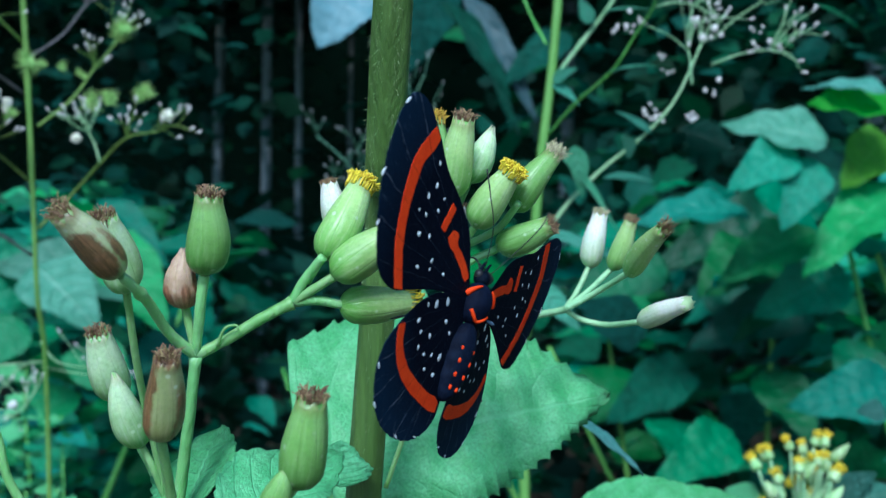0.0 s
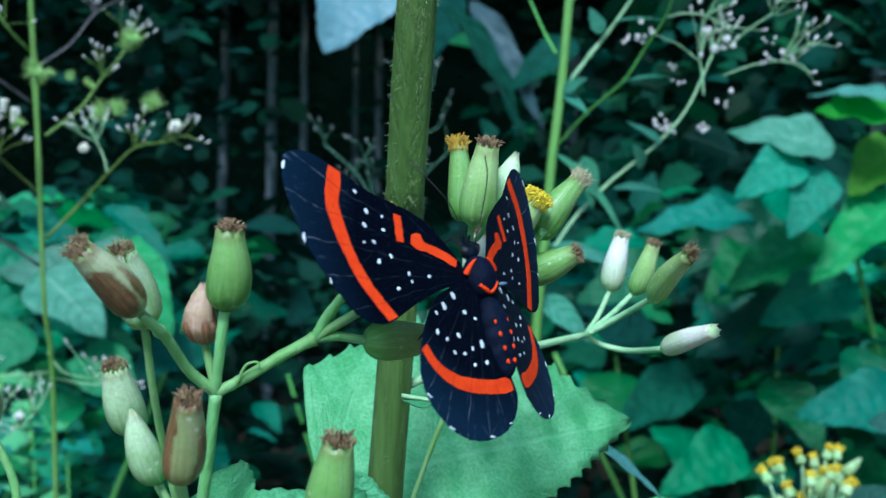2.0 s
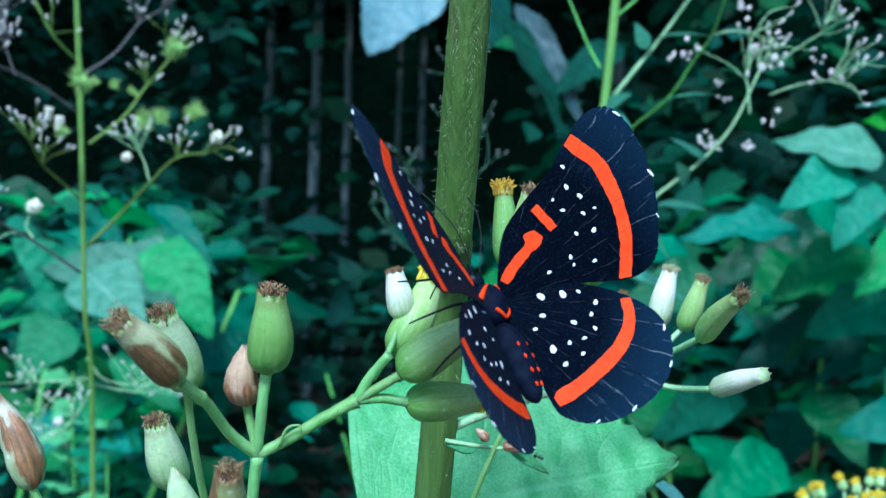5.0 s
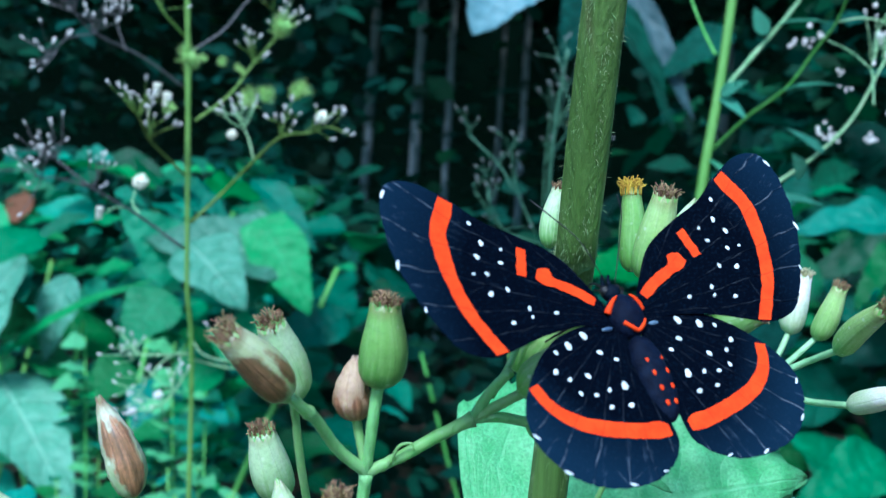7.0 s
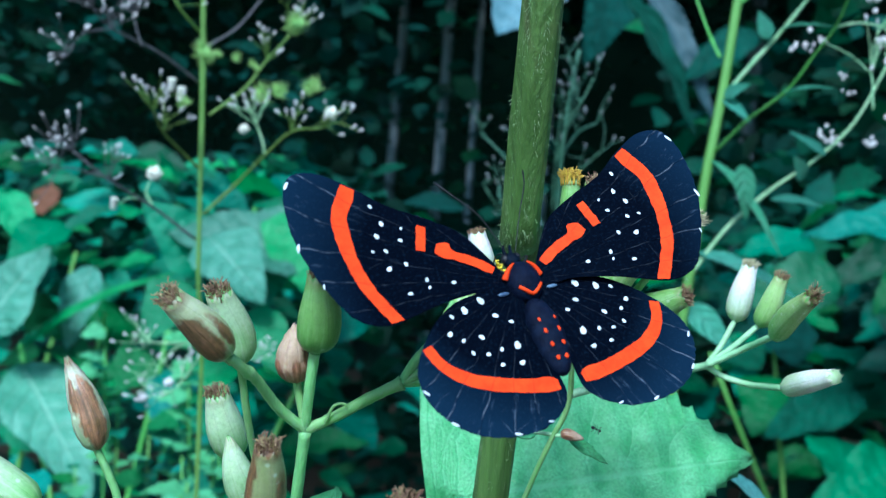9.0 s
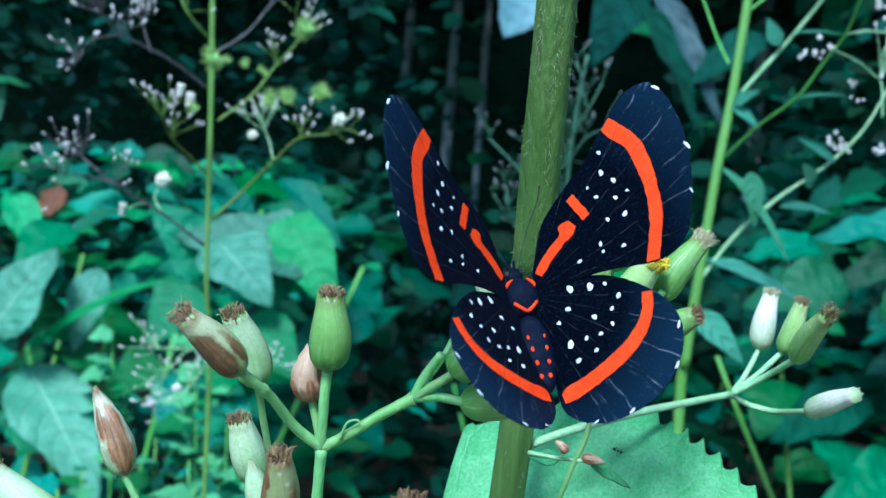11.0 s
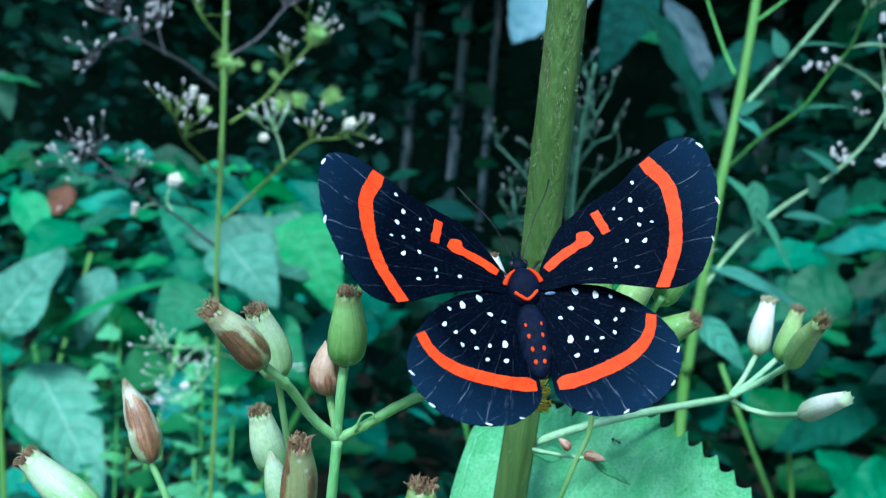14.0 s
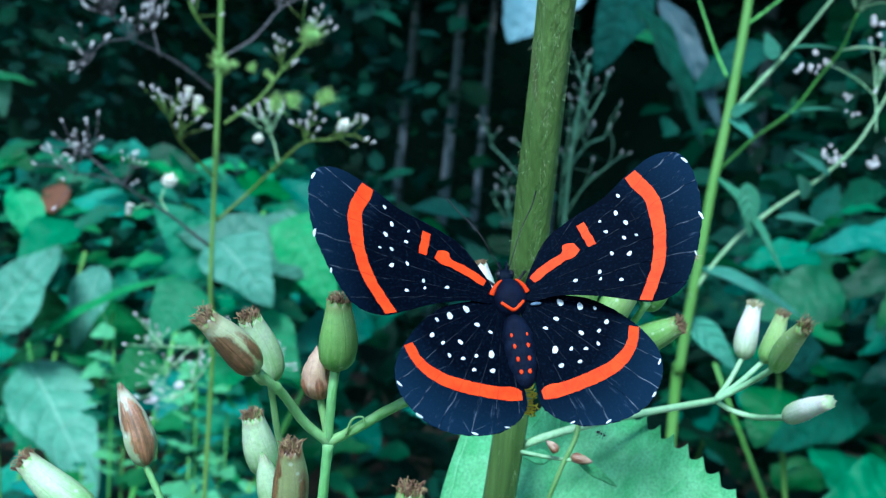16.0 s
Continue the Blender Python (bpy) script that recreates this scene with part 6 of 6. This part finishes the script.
def motions():
    # the plant sways a little between two gusts
    walk(plant, [
        (0.0, pose(-0.1140, 0.1686, 0.0067, 2.84, 4.22, 3.42)),
        (3.7, pose(-0.1140, 0.1686, 0.0067, 2.84, 4.22, 3.42)),
        (5.8, pose(-0.0888, 0.1861, 0.0063, 3.65, 2.82, 3.07)),
        (9.2, pose(-0.0888, 0.1861, 0.0063, 3.65, 2.82, 3.07)),
        (11.3, pose(-0.0360, 0.1300, 0.0000, 0.00, -0.00, 0.00)),
        (16.0, pose(-0.0360, 0.1300, 0.0000, 0.00, -0.00, 0.00)),
    ])
    # its stem and broad leaf lean less than the flower branches
    hinge = pose(0.030, -0.010, 0.990)
    lean = ((0.0, 0.0008, -4.06, 28), (3.7, 0.0008, -4.06, 28), (5.8, 0.0011, -3.28, 28), (9.2, 0.0011, -3.28, 28), (11.3, 0.0, 0.0, 0), (16.0, 0.0, 0.0, 0))
    middle = pose(0.0265, 0.010, 0.975)
    for piece, lift, share in ((plant_stem, 0.0, 0), (broad_leaf, 0.0002, 1)):
        rest = piece.matrix_basis.copy()
        walk(piece, [(t, pose(x, share * 0.0002 * swing, lift * (3 - turn)) @ hinge @ pose(0, 0, 0, 0, turn, 0) @ hinge.inverted() @ middle @ pose(0, 0, 0, 0, 0, share * swing) @ middle.inverted() @ rest) for t, x, turn, swing in lean])
    # heads that the insect pushes aside as it settles
    for flower in sunk:
        walk(flower, [(0.0, pose(0, 0, -0.0005)), (9.2, pose(0, 0, -0.0005)), (11.3, pose(0, 0, -0.0022)), (16.0, pose(0, 0, -0.0022))])
    walk(pressed, [(0.0, pose(0, 0, 0)), (3.7, pose(0, 0, 0)), (5.8, pose(0.0005, 0.006, -0.001)), (16.0, pose(0.0005, 0.006, -0.001))])
    walk(narrow, [(0.0, pose(0.0022, 0, 0)), (5.9, pose(0.0022, 0, 0)), (6.4, pose(0, 0, 0)), (7.2, pose(0, 0, 0)), (8.0, pose(0.0022, 0, 0)), (16.0, pose(0.0022, 0, 0))])
    walk(nudged, [(0.0, pose(0, 0, 0)), (8.0, pose(0, 0, 0)), (8.5, pose(0.0022, 0.001, 0.0024)), (16.0, pose(0.0022, 0.001, 0.0024))])
    walk(crawler, [
        (0.0, pose(0.0039, 0.1298, 0.9830, 65, 20, 0)),
        (3.7, pose(0.0035, 0.1297, 0.9844, 65, 20, 0)),
        (5.8, pose(0.0050, 0.1313, 0.9866, 65, 20, 0)),
        (9.2, pose(0.0046, 0.1312, 0.9880, 65, 20, 0)),
        (11.3, pose(0.0056, 0.1330, 0.9875, 65, 20, 0)),
        (16.0, pose(0.0050, 0.1330, 0.9893, 65, 20, 0)),
    ])
    walk(flyer, [
        (0.0, pose(0.00259, 0.09148, 0.99579, 94.2, 23.7, 42.9)),
        (0.3, pose(0.00210, 0.09139, 0.99678, 93.4, 22.7, 60.2)),
        (0.5, pose(0.00243, 0.09360, 0.99599, 88.6, 24.3, 39.8)),
        (0.7, pose(0.00318, 0.09253, 0.99751, 89.7, 24.5, 67.5)),
        (0.9, pose(0.00332, 0.08862, 0.99778, 94.7, 19.6, 71.9)),
        (1.0, pose(0.00210, 0.09368, 0.99762, 88.6, 16.4, 65.9)),
        (1.1, pose(0.00200, 0.09096, 0.99895, 82.8, 8.7, 57.8)),
        (1.2, pose(0.00180, 0.09231, 0.99936, 80.2, 8.6, 53.7)),
        (1.4, pose(0.00183, 0.08973, 1.00008, 84.4, 9.4, 68.7)),
        (1.5, pose(0.00202, 0.09947, 0.99909, 81.4, 7.6, 39.2)),
        (1.7, pose(0.00130, 0.09314, 0.99890, 84.4, 10.2, 67.2)),
        (1.8, pose(0.00033, 0.09302, 0.99959, 74.2, 5.3, 67.1)),
        (2.0, pose(0.00066, 0.09319, 1.00067, 72.6, -5.4, 41.5)),
        (2.5, pose(0.00065, 0.09351, 1.00230, 69.5, -3.0, 50.7)),
        (3.0, pose(-0.00209, 0.09282, 1.00348, 60.0, -14.5, 39.1)),
        (3.3, pose(-0.00318, 0.09120, 1.00341, 58.0, -8.7, 46.3)),
        (3.5, pose(-0.00210, 0.09248, 1.00311, 53.6, -7.1, 43.2)),
        (3.7, pose(-0.00108, 0.09511, 1.00408, 65.0, -0.0, 61.4)),
        (5.8, pose(-0.00128, 0.08999, 1.00397, 55.0, 5.0, 55.8)),
        (6.0, pose(-0.00103, 0.09283, 1.00385, 56.8, 1.1, 50.4)),
        (6.5, pose(-0.00078, 0.09396, 1.00451, 55.4, -1.0, 45.9)),
        (7.0, pose(-0.00071, 0.09416, 1.00445, 56.3, -6.4, 38.0)),
        (7.5, pose(-0.00104, 0.09406, 1.00387, 54.8, 3.6, 47.9)),
        (8.0, pose(-0.00120, 0.09367, 1.00442, 57.2, 3.0, 52.3)),
        (8.5, pose(-0.00149, 0.09188, 1.00442, 51.9, -0.3, 39.6)),
        (9.0, pose(-0.00168, 0.09239, 1.00517, 53.9, -11.2, 33.2)),
        (9.2, pose(-0.00199, 0.09231, 1.00472, 51.8, -12.2, 29.1)),
        (11.3, pose(-0.00333, 0.09439, 1.00590, 59.5, -7.8, 20.7)),
        (11.5, pose(-0.00338, 0.09385, 1.00606, 59.9, -10.8, 15.5)),
        (12.0, pose(-0.00342, 0.09305, 1.00634, 59.5, -10.4, 16.8)),
        (12.5, pose(-0.00349, 0.09305, 1.00642, 59.5, -9.8, 17.1)),
        (13.0, pose(-0.00346, 0.09334, 1.00625, 61.4, -10.0, 15.8)),
        (13.5, pose(-0.00350, 0.09315, 1.00641, 61.0, -9.6, 16.9)),
        (14.0, pose(-0.00358, 0.09350, 1.00658, 60.0, -9.7, 17.1)),
        (14.5, pose(-0.00356, 0.09366, 1.00641, 60.5, -9.3, 17.9)),
        (15.0, pose(-0.00343, 0.09353, 1.00650, 60.8, -9.2, 18.2)),
        (15.5, pose(-0.00356, 0.09324, 1.00644, 60.4, -9.6, 16.6)),
        (16.0, pose(-0.00355, 0.09326, 1.00636, 60.9, -9.5, 17.2)),
    ])
    walk(wings["left", "fore"], [
        (0.0, wing_pose(-1, 17.6, -4.8, -3.3)), (0.3, wing_pose(-1, 11.6, -3.8, -0.2)), (0.5, wing_pose(-1, 65.6, 3.7, 9.6)), (0.7, wing_pose(-1, 56.2, -7.8, 2.3)),
        (0.9, wing_pose(-1, 20.4, -9.9, -1.1)), (1.0, wing_pose(-1, 19.8, -3.4, -0.3)), (1.1, wing_pose(-1, 20.3, -4.8, -0.2)), (1.2, wing_pose(-1, 16.6, -5.2, 0.5)),
        (1.4, wing_pose(-1, 24.0, -6.0, -2.0)), (1.5, wing_pose(-1, 59.8, 2.3, 5.7)), (1.7, wing_pose(-1, 15.2, -2.1, 0.2)), (1.8, wing_pose(-1, -0.3, -1.7, -0.6)),
        (2.0, wing_pose(-1, 9.1, -3.5, -4.7)), (2.5, wing_pose(-1, 0.9, -3.8, -2.3)), (3.0, wing_pose(-1, 5.9, -1.1, -4.6)), (3.3, wing_pose(-1, 2.3, -1.6, -0.4)),
        (3.5, wing_pose(-1, 37.6, -1.2, 10.6)), (3.7, wing_pose(-1, 19.9, 6.6, 7.3)), (5.8, wing_pose(-1, 10.2, 4.0, -0.1)), (6.0, wing_pose(-1, 5.4, 4.5, 4.8)),
        (6.5, wing_pose(-1, -4.3, 2.0, 1.2)), (7.0, wing_pose(-1, 2.6, 1.2, 0.6)), (7.5, wing_pose(-1, 10.4, 0.5, 7.1)), (8.0, wing_pose(-1, 14.7, 2.3, 7.6)),
        (8.5, wing_pose(-1, 5.9, 0.3, 4.5)), (9.0, wing_pose(-1, 4.0, 0.3, 0.9)), (9.2, wing_pose(-1, 27.2, 0.4, 6.9)), (11.3, wing_pose(-1, 45.7, 1.8, 8.3)),
        (11.5, wing_pose(-1, 44.3, 1.8, 6.4)), (12.0, wing_pose(-1, 24.4, 0.1, 0.3)), (12.5, wing_pose(-1, 19.4, -1.0, -1.4)), (13.0, wing_pose(-1, 25.8, -0.3, -0.7)),
        (13.5, wing_pose(-1, 21.4, -1.1, -0.9)), (14.0, wing_pose(-1, 21.1, -1.1, -1.1)), (14.5, wing_pose(-1, 23.9, -0.4, 0.4)), (15.0, wing_pose(-1, 20.9, -0.7, -0.7)),
        (15.5, wing_pose(-1, 21.1, -1.4, -0.9)), (16.0, wing_pose(-1, 20.2, -1.0, -1.8))
    ])
    walk(wings["left", "hind"], [
        (0.0, wing_pose(-1, 20.5, -5.6, -1.0)), (0.3, wing_pose(-1, 10.6, -4.8, -0.3)), (0.5, wing_pose(-1, 63.4, 0.8, -4.8)), (0.7, wing_pose(-1, 48.5, -5.6, 1.4)),
        (0.9, wing_pose(-1, 4.6, 3.5, -1.2)), (1.0, wing_pose(-1, 18.8, -3.2, -3.1)), (1.1, wing_pose(-1, 19.3, -3.1, 0.1)), (1.2, wing_pose(-1, 17.6, -4.3, 0.5)),
        (1.4, wing_pose(-1, 18.2, -1.3, -1.7)), (1.5, wing_pose(-1, 61.7, -4.7, -5.5)), (1.7, wing_pose(-1, 17.2, 1.8, 0.2)), (1.8, wing_pose(-1, 1.8, -1.7, -0.6)),
        (2.0, wing_pose(-1, 13.2, -6.1, -2.6)), (2.5, wing_pose(-1, 5.6, -5.2, -3.1)), (3.0, wing_pose(-1, 6.4, -3.0, -2.5)), (3.3, wing_pose(-1, 2.5, 0.3, -0.1)),
        (3.5, wing_pose(-1, 32.2, -3.1, -6.1)), (3.7, wing_pose(-1, 18.5, 0.9, 6.6)), (5.8, wing_pose(-1, 6.7, -0.3, -5.7)), (6.0, wing_pose(-1, 1.7, 0.7, -7.7)),
        (6.5, wing_pose(-1, -6.9, -1.2, -4.3)), (7.0, wing_pose(-1, -0.1, -1.5, -3.9)), (7.5, wing_pose(-1, 5.6, -2.2, -5.8)), (8.0, wing_pose(-1, 12.6, -3.2, -4.2)),
        (8.5, wing_pose(-1, 2.3, -3.5, -4.5)), (9.0, wing_pose(-1, 2.7, -1.7, -1.8)), (9.2, wing_pose(-1, 22.2, -1.7, -7.6)), (11.3, wing_pose(-1, 40.0, -0.7, -6.3)),
        (11.5, wing_pose(-1, 38.1, -0.7, -5.4)), (12.0, wing_pose(-1, 18.9, -2.2, -2.9)), (12.5, wing_pose(-1, 14.3, -2.5, -2.1)), (13.0, wing_pose(-1, 21.0, -2.4, -3.7)),
        (13.5, wing_pose(-1, 16.1, -2.6, -2.8)), (14.0, wing_pose(-1, 15.8, -2.6, -2.7)), (14.5, wing_pose(-1, 19.0, -2.3, -3.5)), (15.0, wing_pose(-1, 15.3, -2.4, -3.4)),
        (15.5, wing_pose(-1, 15.5, -3.1, -2.7)), (16.0, wing_pose(-1, 15.0, -2.8, -2.7))
    ])
    walk(wings["right", "fore"], [
        (0.0, wing_pose(1, -28.4, -2.3, 0.8)), (0.3, wing_pose(1, 3.3, -5.7, -0.7)), (0.5, wing_pose(1, 11.9, -0.1, 13.9)), (0.7, wing_pose(1, 56.5, -4.0, -7.1)),
        (0.9, wing_pose(1, 18.3, -4.7, -1.2)), (1.0, wing_pose(1, 5.2, -1.0, 4.7)), (1.1, wing_pose(1, -17.2, -4.2, 0.3)), (1.2, wing_pose(1, -23.7, -3.0, 0.6)),
        (1.4, wing_pose(1, 18.6, -6.4, -0.5)), (1.5, wing_pose(1, 2.0, 1.5, 12.2)), (1.7, wing_pose(1, 22.8, -1.7, -0.3)), (1.8, wing_pose(1, 14.9, -4.9, 0.8)),
        (2.0, wing_pose(1, -28.9, -3.5, 5.3)), (2.5, wing_pose(1, -16.3, -3.9, 5.8)), (3.0, wing_pose(1, -3.4, -3.8, 7.4)), (3.3, wing_pose(1, 11.3, -3.2, 0.4)),
        (3.5, wing_pose(1, 62.5, -7.9, -3.5)), (3.7, wing_pose(1, 47.8, 10.4, 1.4)), (5.8, wing_pose(1, 50.2, -3.7, 15.7)), (6.0, wing_pose(1, 39.7, -2.2, 14.3)),
        (6.5, wing_pose(1, 22.8, -3.1, 7.9)), (7.0, wing_pose(1, 10.7, -3.3, 7.0)), (7.5, wing_pose(1, 70.1, -4.9, -5.2)), (8.0, wing_pose(1, 69.9, -1.7, -3.1)),
        (8.5, wing_pose(1, 40.3, -5.3, -1.6)), (9.0, wing_pose(1, 9.3, -4.2, 3.4)), (9.2, wing_pose(1, 39.6, -6.2, -1.7)), (11.3, wing_pose(1, 46.7, 0.9, 5.9)),
        (11.5, wing_pose(1, 35.0, 0.1, 4.6)), (12.0, wing_pose(1, 20.4, -3.4, -0.2)), (12.5, wing_pose(1, 14.9, -4.1, -0.1)), (13.0, wing_pose(1, 21.4, -3.9, -0.1)),
        (13.5, wing_pose(1, 17.4, -4.0, 0.0)), (14.0, wing_pose(1, 17.5, -4.1, 0.1)), (14.5, wing_pose(1, 23.0, -3.9, 0.7)), (15.0, wing_pose(1, 19.2, -4.0, 0.4)),
        (15.5, wing_pose(1, 17.3, -4.3, 0.3)), (16.0, wing_pose(1, 17.1, -4.4, 0.1))
    ])
    walk(wings["right", "hind"], [
        (0.0, wing_pose(1, -32.3, 0.2, -0.1)), (0.3, wing_pose(1, -5.5, -0.8, -0.3)), (0.5, wing_pose(1, -0.8, 5.2, -11.9)), (0.7, wing_pose(1, 26.1, 7.3, -7.0)),
        (0.9, wing_pose(1, 10.5, -1.0, -1.1)), (1.0, wing_pose(1, 0.0, -1.0, -0.9)), (1.1, wing_pose(1, -23.3, -5.2, -0.4)), (1.2, wing_pose(1, -28.6, -6.7, 0.7)),
        (1.4, wing_pose(1, 9.8, -2.6, -0.7)), (1.5, wing_pose(1, -11.7, 1.6, -16.1)), (1.7, wing_pose(1, 15.9, 2.1, -0.3)), (1.8, wing_pose(1, 6.1, -1.9, 0.2)),
        (2.0, wing_pose(1, -32.7, -0.9, -3.5)), (2.5, wing_pose(1, -19.4, -0.2, -2.1)), (3.0, wing_pose(1, -4.5, -1.8, -2.0)), (3.3, wing_pose(1, 5.5, -0.3, 0.1)),
        (3.5, wing_pose(1, 32.7, 1.7, -4.7)), (3.7, wing_pose(1, 51.4, 8.2, -1.0)), (5.8, wing_pose(1, 45.5, 2.1, -9.6)), (6.0, wing_pose(1, 33.6, 1.3, -10.4)),
        (6.5, wing_pose(1, 16.8, -0.6, -6.2)), (7.0, wing_pose(1, 5.9, -1.1, -4.3)), (7.5, wing_pose(1, 42.0, 2.6, -6.8)), (8.0, wing_pose(1, 48.3, 2.5, -5.6)),
        (8.5, wing_pose(1, 18.1, 1.9, -5.2)), (9.0, wing_pose(1, 0.9, 0.3, -3.7)), (9.2, wing_pose(1, 36.2, 5.6, -3.9)), (11.3, wing_pose(1, 45.0, 0.0, 0.2)),
        (11.5, wing_pose(1, 32.1, -0.2, -0.8)), (12.0, wing_pose(1, 6.5, 1.6, 0.6)), (12.5, wing_pose(1, -0.3, 1.9, -0.5)), (13.0, wing_pose(1, 7.4, 1.1, -0.2)),
        (13.5, wing_pose(1, 1.8, 1.4, -0.6)), (14.0, wing_pose(1, 3.1, 1.1, -0.2)), (14.5, wing_pose(1, 10.3, 0.4, 0.2)), (15.0, wing_pose(1, 4.4, 1.2, -0.7)),
        (15.5, wing_pose(1, 2.0, 1.2, -0.3)), (16.0, wing_pose(1, 1.5, 0.9, -0.3))
    ])


motions()
